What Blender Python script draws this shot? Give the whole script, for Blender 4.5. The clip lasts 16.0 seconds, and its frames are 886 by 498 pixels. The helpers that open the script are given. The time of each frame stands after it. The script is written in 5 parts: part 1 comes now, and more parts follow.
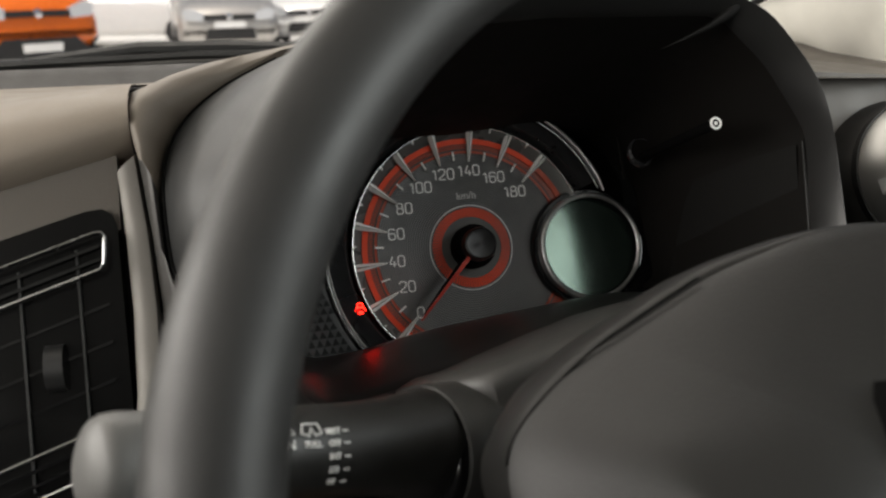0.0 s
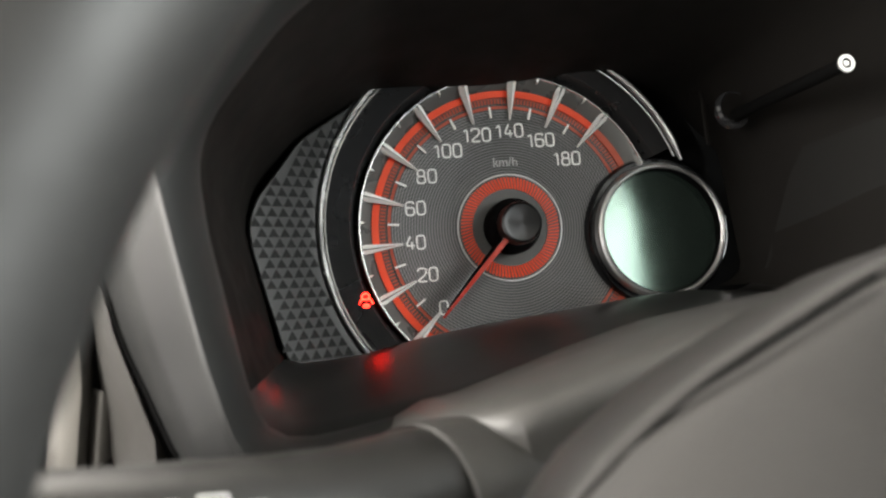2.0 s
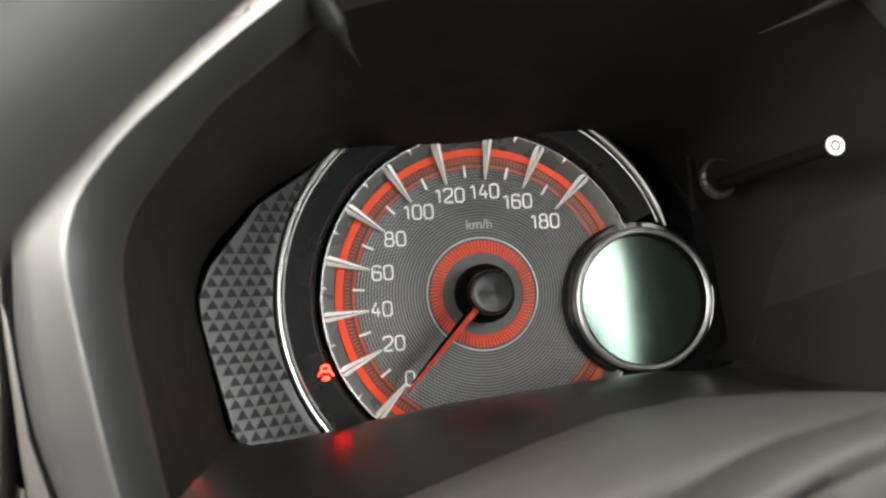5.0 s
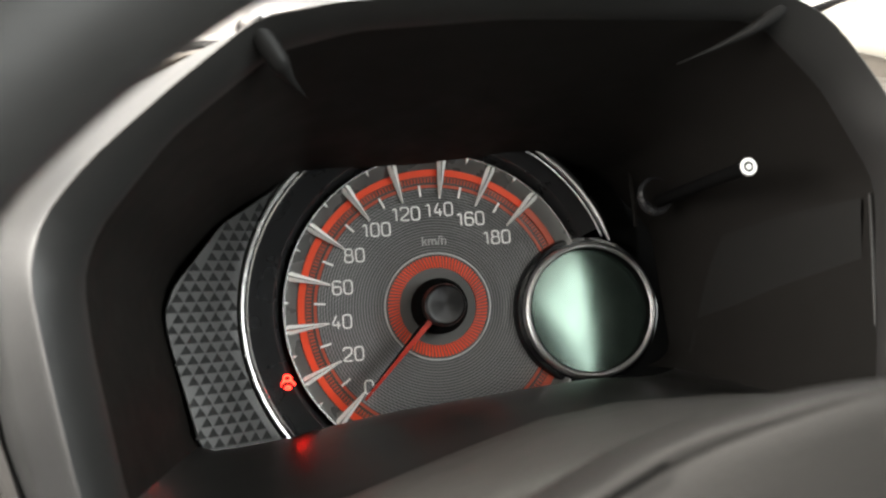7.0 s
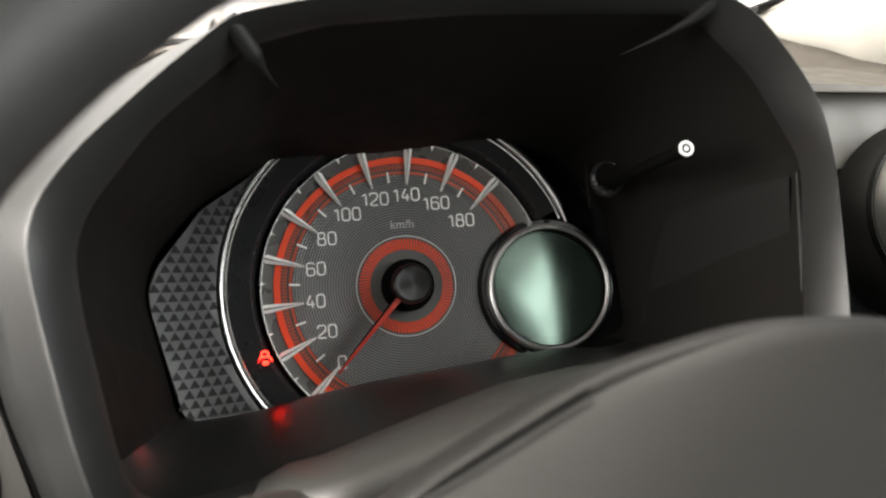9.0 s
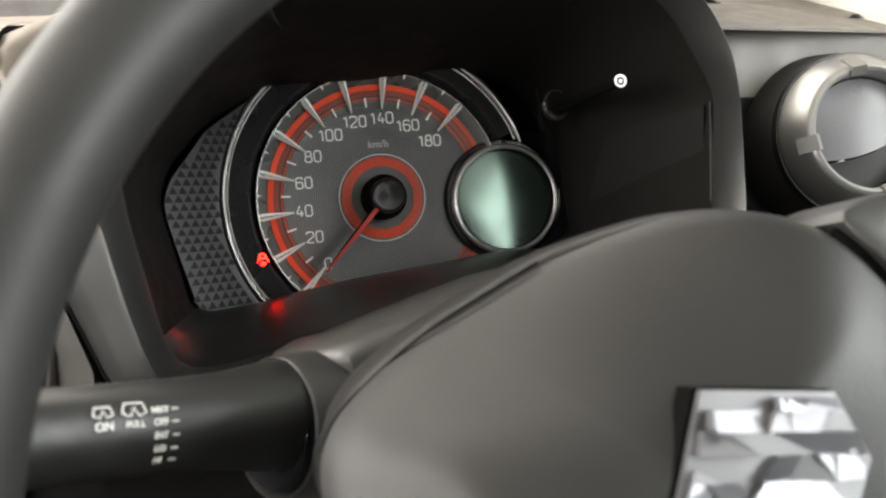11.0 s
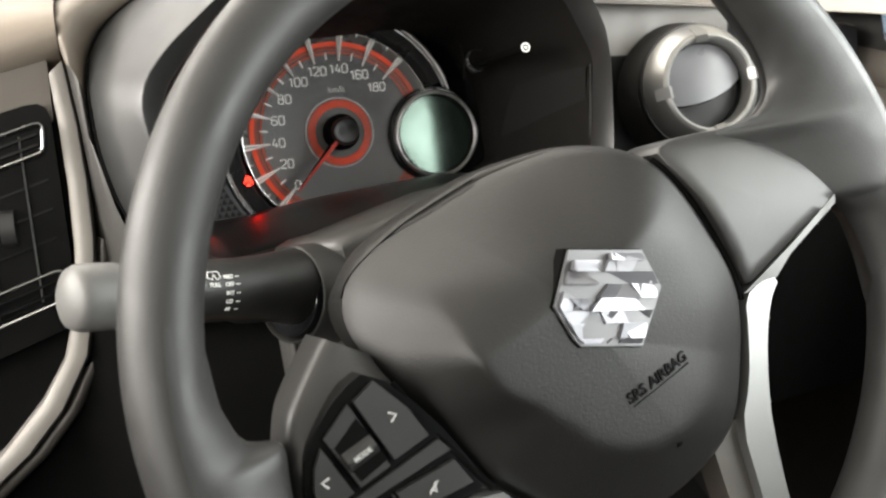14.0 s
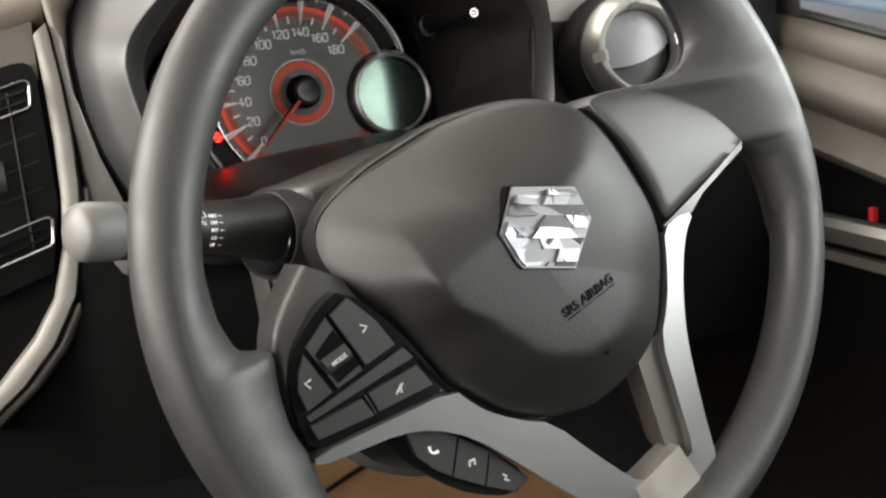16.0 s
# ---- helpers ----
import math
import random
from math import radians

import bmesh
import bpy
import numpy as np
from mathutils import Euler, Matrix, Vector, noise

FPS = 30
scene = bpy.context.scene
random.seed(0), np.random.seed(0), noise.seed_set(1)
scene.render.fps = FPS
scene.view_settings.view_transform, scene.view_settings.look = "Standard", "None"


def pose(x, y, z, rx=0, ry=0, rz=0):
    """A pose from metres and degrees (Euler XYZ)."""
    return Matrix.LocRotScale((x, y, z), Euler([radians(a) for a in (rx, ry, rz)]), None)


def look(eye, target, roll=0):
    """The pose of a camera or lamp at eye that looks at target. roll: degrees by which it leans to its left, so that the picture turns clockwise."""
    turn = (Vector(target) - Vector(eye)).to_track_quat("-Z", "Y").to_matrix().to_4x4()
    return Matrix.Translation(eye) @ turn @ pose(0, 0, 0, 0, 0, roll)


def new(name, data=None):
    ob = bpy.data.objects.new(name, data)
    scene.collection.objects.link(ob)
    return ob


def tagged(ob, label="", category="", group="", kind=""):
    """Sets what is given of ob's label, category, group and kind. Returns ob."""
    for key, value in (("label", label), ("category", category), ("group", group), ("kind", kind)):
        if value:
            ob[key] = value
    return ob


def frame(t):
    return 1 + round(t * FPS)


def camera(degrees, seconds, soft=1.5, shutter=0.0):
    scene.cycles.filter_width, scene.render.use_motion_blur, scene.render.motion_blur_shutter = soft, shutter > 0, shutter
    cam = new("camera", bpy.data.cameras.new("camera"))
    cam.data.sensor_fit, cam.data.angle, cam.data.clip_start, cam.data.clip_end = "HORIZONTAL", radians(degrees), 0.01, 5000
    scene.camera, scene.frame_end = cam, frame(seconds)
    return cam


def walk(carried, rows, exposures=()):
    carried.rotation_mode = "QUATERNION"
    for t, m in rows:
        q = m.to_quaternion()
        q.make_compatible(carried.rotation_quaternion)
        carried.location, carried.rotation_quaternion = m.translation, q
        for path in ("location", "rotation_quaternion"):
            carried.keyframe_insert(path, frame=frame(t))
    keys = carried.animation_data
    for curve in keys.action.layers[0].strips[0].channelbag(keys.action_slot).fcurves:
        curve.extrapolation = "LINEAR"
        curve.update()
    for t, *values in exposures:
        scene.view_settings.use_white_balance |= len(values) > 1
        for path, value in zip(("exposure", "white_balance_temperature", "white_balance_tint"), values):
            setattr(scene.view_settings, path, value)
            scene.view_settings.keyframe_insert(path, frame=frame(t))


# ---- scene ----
from mathutils.bvhtree import BVHTree

cam = camera(56.23, 16.0, 2.3)
cam.data.dof.use_dof, cam.data.dof.focus_distance, cam.data.dof.aperture_fstop = True, 0.42, 13.0
# the instrument face leans back by 23 degrees; all of the dashboard is drawn square to it
CAR = pose(0, 0, 1.0, -23)
PATH = [
    (0, (-0.1336, -0.4551, -0.0379), (-0.0120, 0.0282, 0.0023), -6.74),
    (0.5, (-0.1175, -0.4136, -0.0326), (-0.0117, 0.0734, 0.0079), -6.11),
    (1, (-0.1158, -0.3923, -0.0328), (-0.0132, 0.0954, 0.0073), -5.82),
    (1.5, (-0.1120, -0.3748, -0.0338), (-0.0151, 0.1141, 0.0056), -5.43),
    (2, (-0.1008, -0.3623, -0.0349), (-0.0102, 0.1281, 0.0011), -4.95),
    (2.5, (-0.0943, -0.3510, -0.0361), (-0.0070, 0.1401, -0.0016), -4.74),
    (3, (-0.0887, -0.3422, -0.0259), (-0.0045, 0.1495, 0.0066), -4.37),
    (3.5, (-0.0839, -0.3425, -0.0160), (-0.0023, 0.1496, 0.0186), -3.97),
    (4, (-0.0813, -0.3427, -0.0081), (0.0003, 0.1494, 0.0263), -3.80),
    (6.5, (-0.0663, -0.3662, -0.0108), (0.0189, 0.1244, 0.0343), -4.12),
    (7, (-0.0627, -0.3729, -0.0085), (0.0237, 0.1175, 0.0366), -4.33),
    (7.5, (-0.0618, -0.3775, -0.0079), (0.0260, 0.1127, 0.0375), -4.50),
    (8, (-0.0586, -0.3842, -0.0093), (0.0331, 0.1053, 0.0349), -4.77),
    (8.5, (-0.0563, -0.3898, -0.0155), (0.0357, 0.0995, 0.0306), -4.89),
    (9, (-0.0622, -0.3969, -0.0186), (0.0369, 0.0913, 0.0241), -5.20),
    (9.5, (-0.0723, -0.4103, -0.0278), (0.0366, 0.0761, 0.0116), -5.48),
    (10, (-0.0755, -0.4250, -0.0282), (0.0392, 0.0611, -0.0060), -5.53),
    (12.5, (-0.1137, -0.5214, -0.0230), (0.0277, -0.0429, -0.0565), -5.30),
    (13, (-0.1235, -0.5456, -0.0217), (0.0275, -0.0709, -0.0649), -5.28),
    (13.5, (-0.1347, -0.5660, -0.0229), (0.0275, -0.0957, -0.0732), -5.34),
    (14, (-0.1467, -0.5807, -0.0237), (0.0251, -0.1144, -0.0792), -5.44),
    (14.5, (-0.1580, -0.5966, -0.0229), (0.0234, -0.1348, -0.0845), -5.52),
    (15, (-0.1657, -0.6081, -0.0210), (0.0214, -0.1491, -0.0870), -5.59),
    (15.5, (-0.1713, -0.6220, -0.0262), (0.0219, -0.1666, -0.0991), -5.65),
    (16, (-0.1716, -0.6288, -0.0320), (0.0252, -0.1755, -0.1082), -5.62),
]
EXPOSURE = [(0, -1.0), (1, -0.5), (1.5, -0.25), (2, 0.55), (2.5, 1.18), (3.5, 1.45), (4.2, 1.36), (6.3, 0.60), (7.5, 0.47), (9, 0.23), (10, 0.08), (12.3, 0.30), (14, 0.30), (16, 0.20)]
walk(cam, [(t, CAR @ look(eye, target, roll)) for t, eye, target, roll in PATH], EXPOSURE)

# ---- light ----
world = bpy.data.worlds.new("sky")
scene.world = world
world.use_nodes = True
wn = world.node_tree
sky = wn.nodes.new("ShaderNodeTexSky")
sky.sky_type, sky.sun_disc = "NISHITA", False
sky.air_density, sky.dust_density, sky.ozone_density = 1.0, 6.0, 0.3
sky.sun_elevation, sky.sun_rotation = radians(54), radians(-149)
bg = wn.nodes["Background"]
wn.links.new(sky.outputs[0], bg.inputs[0])
bg.inputs[1].default_value = 0.15


def lamp(name, kind, m, power, color, size=(1, 1)):
    data = bpy.data.lights.new(name, kind)
    data.energy, data.color = power, color
    if kind == "AREA":
        data.shape, data.size, data.size_y = "RECTANGLE", size[0], size[1]
    else:
        data.angle = radians(size[0])
    ob = new(name, data)
    ob.matrix_world = m
    return ob


lamp("sun", "SUN", look((-3, -5, 8), (0, 0, 0)), 5.0, (1, 0.96, 0.9), (3,))
# daylight standing in the window openings of the cabin
lamp("left_window_light", "AREA", look((-0.98, -0.14, 1.31), (0.1, -0.12, 0.92)), 24.0, (1, 0.95, 0.88), (0.9, 0.40))
lamp("windscreen_light", "AREA", look((-0.25, 0.36, 1.47), (-0.1, -0.25, 0.95)), 9.0, (1, 0.93, 0.83), (1.1, 0.40))
lamp("right_window_light", "AREA", look((0.50, -0.56, 1.30), (-0.4, -0.56, 1.28)), 9.0, (0.97, 1.0, 0.96), (0.74, 0.36))

# Unseen fill lamp at the left rear, added to brighten the dial.
lamp("rear_left_fill_light", "AREA", look((-0.98, -1.12, 1.34), (0.2, -0.2, 1.05)), 6.0, (1, 0.97, 0.91), (0.72, 0.28))

# ---- materials ----


def mat(name, color, rough=0.5, metal=0.0, vary=0.12, patch=14.0, grain=0.0, grain_scale=900.0, coat=0.0, spec=0.5, emit=0.0, island=0.0, smudge=0.08):
    """A painted, moulded or metal surface: colour that drifts over centimetres, gloss that smudges, fine relief."""
    m = bpy.data.materials.new(name)
    m.use_nodes = True
    t, b = m.node_tree, m.node_tree.nodes["Principled BSDF"]
    co = t.nodes.new("ShaderNodeTexCoord")
    big = t.nodes.new("ShaderNodeTexNoise")
    big.inputs["Scale"].default_value, big.inputs["Detail"].default_value = patch, 5
    t.links.new(co.outputs["Object"], big.inputs["Vector"])
    ramp = t.nodes.new("ShaderNodeMapRange")
    ramp.inputs[1].default_value, ramp.inputs[2].default_value = 0.3, 0.7
    ramp.inputs[3].default_value, ramp.inputs[4].default_value = 1 - vary, 1 + vary
    t.links.new(big.outputs[0], ramp.inputs[0])
    mul = t.nodes.new("ShaderNodeMix")
    mul.data_type, mul.blend_type = "RGBA", "MULTIPLY"
    mul.inputs[0].default_value = 1
    mul.inputs[6].default_value = (*color, 1)
    t.links.new(ramp.outputs[0], mul.inputs[7])
    t.links.new(mul.outputs[2], b.inputs["Base Color"])
    fine = t.nodes.new("ShaderNodeTexNoise")
    fine.inputs["Scale"].default_value, fine.inputs["Detail"].default_value = 60, 3
    t.links.new(co.outputs["Object"], fine.inputs["Vector"])
    rr = t.nodes.new("ShaderNodeMapRange")
    rr.inputs[1].default_value, rr.inputs[2].default_value = 0.3, 0.7
    rr.inputs[3].default_value, rr.inputs[4].default_value = max(0.02, rough - smudge), min(1, rough + smudge)
    t.links.new(fine.outputs[0], rr.inputs[0])
    t.links.new(rr.outputs[0], b.inputs["Roughness"])
    b.inputs["Metallic"].default_value = metal
    b.inputs["Specular IOR Level"].default_value = spec
    b.inputs["Coat Weight"].default_value, b.inputs["Coat Roughness"].default_value = coat, 0.06
    if grain:
        v = t.nodes.new("ShaderNodeTexVoronoi")
        v.inputs["Scale"].default_value = grain_scale
        t.links.new(co.outputs["Object"], v.inputs["Vector"])
        n2 = t.nodes.new("ShaderNodeTexNoise")
        n2.inputs["Scale"].default_value = grain_scale * 0.45
        t.links.new(co.outputs["Object"], n2.inputs["Vector"])
        add = t.nodes.new("ShaderNodeMath")
        t.links.new(v.outputs[0], add.inputs[0])
        t.links.new(n2.outputs[0], add.inputs[1])
        bump = t.nodes.new("ShaderNodeBump")
        bump.inputs["Strength"].default_value, bump.inputs["Distance"].default_value = grain, 0.0004
        t.links.new(add.outputs[0], bump.inputs["Height"])
        t.links.new(bump.outputs[0], b.inputs["Normal"])
    if emit:
        b.inputs["Emission Color"].default_value, b.inputs["Emission Strength"].default_value = (*color, 1), emit
    return m


RIM = mat("rubber_rim", (0.0215, 0.0213, 0.0208), 0.47, grain=0.12, grain_scale=1700, vary=0.06, spec=0.5)
PAD = mat("grained_pad", (0.0072, 0.0069, 0.0063), 0.50, grain=0.18, grain_scale=1350, vary=0.04, smudge=0.015, spec=0.43)
SPOKE = mat("spoke_plastic", (0.020, 0.0196, 0.0188), 0.40, grain=0.08, grain_scale=1600, vary=0.04, smudge=0.012)
COLUMN = mat("column_plastic", (0.044, 0.0430, 0.0405), 0.48, grain=0.15, grain_scale=1400, vary=0.05, smudge=0.04)
HOOD = mat("hood_plastic", (0.017, 0.017, 0.0166), 0.36, grain=0.10, grain_scale=1500, vary=0.04, smudge=0.03, spec=0.6)
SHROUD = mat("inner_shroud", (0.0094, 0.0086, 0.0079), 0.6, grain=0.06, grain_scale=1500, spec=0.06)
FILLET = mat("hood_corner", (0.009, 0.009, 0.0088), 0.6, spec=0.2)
LIP = mat("lower_lip_black", (0.012, 0.0117, 0.0113), 0.30, spec=0.5, vary=0.03, smudge=0.02)
GLOSS = mat("gloss_black", (0.006, 0.006, 0.0065), 0.1, vary=0.05, smudge=0.04)
VENTBLACK = mat("vent_black", (0.004, 0.004, 0.004), 0.22, vary=0.05, smudge=0.04, spec=0.18)
MATT = mat("matt_black", (0.0035, 0.0035, 0.0035), 0.6, grain=0.2, spec=0.12)
BEIGE = mat("beige_dash", (0.185, 0.155, 0.124), 0.55, grain=0.12, grain_scale=1500, vary=0.05)
DOORBROWN = mat("door_brown", (0.102, 0.090, 0.078), 0.5, grain=0.15, grain_scale=1500, vary=0.08)
BROWN = mat("brown_dash", (0.088, 0.077, 0.066), 0.45, grain=0.15, grain_scale=1500, vary=0.06)
DEMIST = mat("demister_dark", (0.022, 0.0205, 0.0195), 0.65, grain=0.3, vary=0.04)
STRIPGREY = mat("demister_plastic", (0.055, 0.052, 0.048), 0.6, grain=0.1, grain_scale=1500)
DARKDASH = mat("dark_dash", (0.020, 0.019, 0.018), 0.55, grain=0.12, grain_scale=1500)
SILVER = mat("satin_silver", (0.25, 0.25, 0.246), 0.36, 0.8, vary=0.02, smudge=0.02)
CHAMPAGNE = mat("champagne_trim", (0.42, 0.395, 0.36), 0.36, 0.7, vary=0.05)
BADGE = mat("badge_chrome", (0.22, 0.22, 0.237), 0.34, 0.85, vary=0.02, smudge=0.05)
BADGEEDGE = mat("badge_edge", (0.15, 0.15, 0.155), 0.42, 0.75, vary=0.02)
STRIPSILVER = mat("strip_silver", (0.185, 0.174, 0.158), 0.52, 0.2, vary=0.05)
TRIMDARK = mat("darkened_trim_silver", (0.085, 0.079, 0.072), 0.45, 0.4, vary=0.05)
COLLAR = mat("brown_collar", (0.155, 0.131, 0.106), 0.55, grain=0.12, grain_scale=1500, vary=0.05)
FOOT = mat("collar_foot_shaded", (0.036, 0.034, 0.0315), 0.55, grain=0.1, grain_scale=1500, vary=0.05)
POINTER = mat("pointer_silver", (0.88, 0.88, 0.86), 0.35, 0.0, vary=0.03)
ARC = mat("arc_silver", (0.52, 0.52, 0.515), 0.22, 0.75, vary=0.02)
UNDER = mat("band_base", (0.05, 0.046, 0.044), 0.4, vary=0.06)
VOID = mat("stem_black", (0.003, 0.003, 0.003), 0.9, vary=0.02, spec=0.05)
UPRIGHT = mat("vane_black", (0.02, 0.02, 0.02), 0.4, vary=0.03)
DARKFLAP = mat("flap_grey", (0.035, 0.035, 0.036), 0.4, vary=0.03)
VENTSILVER = mat("vent_ring_silver", (0.36, 0.355, 0.34), 0.38, 0.8, vary=0.03, smudge=0.02)
BLADE = mat("blade_darkened_silver", (0.10, 0.10, 0.098), 0.42, 0.7, vary=0.03)
HOOPCHROME = mat("hoop_chrome", (0.26, 0.26, 0.26), 0.25, 1.0, vary=0.03)
CHROME = mat("chrome", (0.82, 0.82, 0.82), 0.09, 1.0, vary=0.02, smudge=0.04)
BRUSHED = mat("brushed_steel", (0.55, 0.55, 0.55), 0.40, 1.0, vary=0.04)
RED = mat("red_print", (0.76, 0.060, 0.012), 0.55, vary=0.06)
RUST = mat("dull_red_print", (0.42, 0.065, 0.03), 0.5, vary=0.1)
WHITE = mat("white_print", (0.85, 0.85, 0.83), 0.5, vary=0.03)
GREYINK = mat("grey_print", (0.46, 0.46, 0.45), 0.5, vary=0.05)
NEEDLE = mat("needle_red", (0.32, 0.026, 0.016), 0.25, coat=0.5)
CAP = mat("needle_cap", (0.028, 0.028, 0.029), 0.36, 0.8)
TELL = mat("telltale_lamp", (1.0, 0.012, 0.006), 0.5, vary=0, emit=24.0)
BUTTON = mat("button_plastic", (0.020, 0.020, 0.0195), 0.42, grain=0.03, vary=0.04, smudge=0.03)
LILAC = mat("vent_disc", (0.125, 0.125, 0.134), 0.35, grain=0.1)
STALK = mat("stalk_plastic", (0.016, 0.0158, 0.0148), 0.42, grain=0.12, grain_scale=1500)
CAPGREY = mat("stalk_cap_plastic", (0.085, 0.0835, 0.080), 0.5, grain=0.10, grain_scale=1500)
CREAM = mat("cream_trim", (0.62, 0.60, 0.54), 0.6, grain=0.3)
CARPET = mat("carpet", (0.0045, 0.0045, 0.0047), 0.95, grain=1.0, grain_scale=500)
KRAFT = mat("kraft_paper", (0.25, 0.135, 0.062), 0.75, vary=0.2, patch=9, grain=0.3, grain_scale=400)
REDTAB = mat("red_tab", (0.5, 0.02, 0.02), 0.4)
HEADLINER = mat("headliner", (0.62, 0.61, 0.58), 0.9, grain=0.5, grain_scale=300)
RUBBER = mat("seal_rubber", (0.008, 0.008, 0.008), 0.5)


def turned(m, amount):
    """Gives a lathe-turned surface its fan-shaped sheen, round the object's y axis."""
    t, b = m.node_tree, m.node_tree.nodes["Principled BSDF"]
    tangent = t.nodes.new("ShaderNodeTangent")
    tangent.direction_type, tangent.axis = "RADIAL", "Y"
    t.links.new(tangent.outputs[0], b.inputs["Tangent"])
    b.inputs["Anisotropic"].default_value = amount
    return m


def ringed(name, color, rough, metal, pitch, strength):
    """A disc turned on a lathe: concentric grooves with a fine dot screen, about the object's y axis."""
    m = mat(name, color, rough, metal, vary=0.06, patch=30)
    t, b = m.node_tree, m.node_tree.nodes["Principled BSDF"]
    co = t.nodes.new("ShaderNodeTexCoord")
    sep = t.nodes.new("ShaderNodeSeparateXYZ")
    t.links.new(co.outputs["Object"], sep.inputs[0])

    def math_(op, a, bb=None):
        n = t.nodes.new("ShaderNodeMath")
        n.operation = op
        for k, v in ((0, a), (1, bb)):
            if v is None:
                continue
            if isinstance(v, (int, float)):
                n.inputs[k].default_value = v
            else:
                t.links.new(v, n.inputs[k])
        return n.outputs[0]

    r = math_("SQRT", math_("ADD", math_("MULTIPLY", sep.outputs[0], sep.outputs[0]), math_("MULTIPLY", sep.outputs[2], sep.outputs[2])))
    ang = math_("ARCTAN2", sep.outputs[2], sep.outputs[0])
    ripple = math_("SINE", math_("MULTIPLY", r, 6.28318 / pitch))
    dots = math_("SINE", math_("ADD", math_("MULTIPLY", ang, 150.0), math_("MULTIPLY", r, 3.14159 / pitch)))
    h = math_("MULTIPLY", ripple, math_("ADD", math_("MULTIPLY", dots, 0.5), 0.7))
    # Groove shading painted into the colour too: troughs darker, crests lighter.
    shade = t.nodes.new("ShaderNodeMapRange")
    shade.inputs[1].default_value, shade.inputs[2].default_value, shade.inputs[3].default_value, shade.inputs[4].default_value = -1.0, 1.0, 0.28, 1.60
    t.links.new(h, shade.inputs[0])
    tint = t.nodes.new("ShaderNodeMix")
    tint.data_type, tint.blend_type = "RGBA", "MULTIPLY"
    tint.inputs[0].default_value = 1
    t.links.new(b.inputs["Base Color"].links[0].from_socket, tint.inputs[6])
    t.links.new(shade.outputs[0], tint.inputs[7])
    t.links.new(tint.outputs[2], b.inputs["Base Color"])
    bump = t.nodes.new("ShaderNodeBump")
    bump.inputs["Strength"].default_value, bump.inputs["Distance"].default_value = strength, 0.00025
    t.links.new(h, bump.inputs["Height"])
    t.links.new(bump.outputs[0], b.inputs["Normal"])
    return turned(m, 0.6)


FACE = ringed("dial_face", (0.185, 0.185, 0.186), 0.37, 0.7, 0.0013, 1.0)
INNERFACE = mat("inner_face", (0.06, 0.06, 0.058), 0.5)
RIBBED = mat("ribbed_black", (0.060, 0.060, 0.062), 0.30, 0.7)
LENS = mat("lcd_glass", (0.014, 0.020, 0.017), 0.13, 0.0, vary=0.02, smudge=0.02, spec=0.95)
LENS.node_tree.nodes["Principled BSDF"].inputs["Specular Tint"].default_value = (0.74, 1.0, 0.87, 1)
FLARE = mat("flared_band", (0.17, 0.17, 0.165), 0.3, 0.5, vary=0.05)
COLLARGLASS = mat("clear_collar", (0.10, 0.10, 0.105), 0.12, 0.8, vary=0.3, patch=160)
CHEEK = mat("cheek_lit", (0.0108, 0.0105, 0.0100), 0.55, spec=0.08, vary=0.05)
FLANK = mat("hood_flank_satin", (0.0175, 0.0178, 0.0177), 0.42, spec=0.5, grain=0.08, grain_scale=1500, vary=0.04, smudge=0.03)

# ---- mesh tools ----


def part(name, bm, material, parent, label="", smooth=35):
    """Links a bmesh as one mesh under a thing or a part; edges sharper than smooth degrees stay crisp."""
    bmesh.ops.recalc_face_normals(bm, faces=bm.faces)
    for f in bm.faces:
        f.smooth = True
    for e in bm.edges:
        e.smooth = not (len(e.link_faces) == 2 and e.calc_face_angle(0) > radians(smooth))
    me = bpy.data.meshes.new(name)
    bm.to_mesh(me)
    bm.free()
    me.materials.append(material)
    ob = new(name, me)
    ob.parent = parent
    if label:
        ob["label"] = label
    return ob


def thing(name, label, category, m=None, group="", kind=""):
    ob = new(name)
    ob.empty_display_size = 0.02
    ob.matrix_world = CAR if m is None else m
    return tagged(ob, label, category, group, kind)


def solid(name, bm, material, label, category="", m=None, group="", kind="", smooth=35):
    """A thing that is one mesh."""
    ob = part(name, bm, material, None, "", smooth)
    ob.matrix_world = CAR if m is None else m
    return tagged(ob, label, category, group, kind)


def bevelled(bm, width, segments=2, angle=30):
    if width:
        edges = [e for e in bm.edges if len(e.link_faces) == 2 and e.calc_face_angle(0) > radians(angle)]
        bmesh.ops.bevel(bm, geom=edges, offset=width, segments=segments, affect="EDGES", profile=0.5, clamp_overlap=True)
    return bm


def box(lo, hi, width=0.0, m=None, bm=None):
    bm = bm or bmesh.new()
    vs = [bm.verts.new((x, y, z)) for x in (lo[0], hi[0]) for y in (lo[1], hi[1]) for z in (lo[2], hi[2])]
    for q in ((0, 1, 3, 2), (4, 6, 7, 5), (0, 4, 5, 1), (2, 3, 7, 6), (0, 2, 6, 4), (1, 5, 7, 3)):
        bm.faces.new([vs[i] for i in q])
    bevelled(bm, width)
    if m:
        bm.transform(m)
    return bm


def prism(outline, y0, y1, width=0.0, bm=None, segments=2):
    """A plate with an outline in x and z, from y0 (towards the driver) to y1."""
    bm = bm or bmesh.new()
    a = [bm.verts.new((x, y0, z)) for x, z in outline]
    b = [bm.verts.new((x, y1, z)) for x, z in outline]
    bm.faces.new(a)
    bm.faces.new(b[::-1])
    n = len(a)
    for i in range(n):
        bm.faces.new((a[i], b[i], b[(i + 1) % n], a[(i + 1) % n]))
    return bevelled(bm, width, segments)


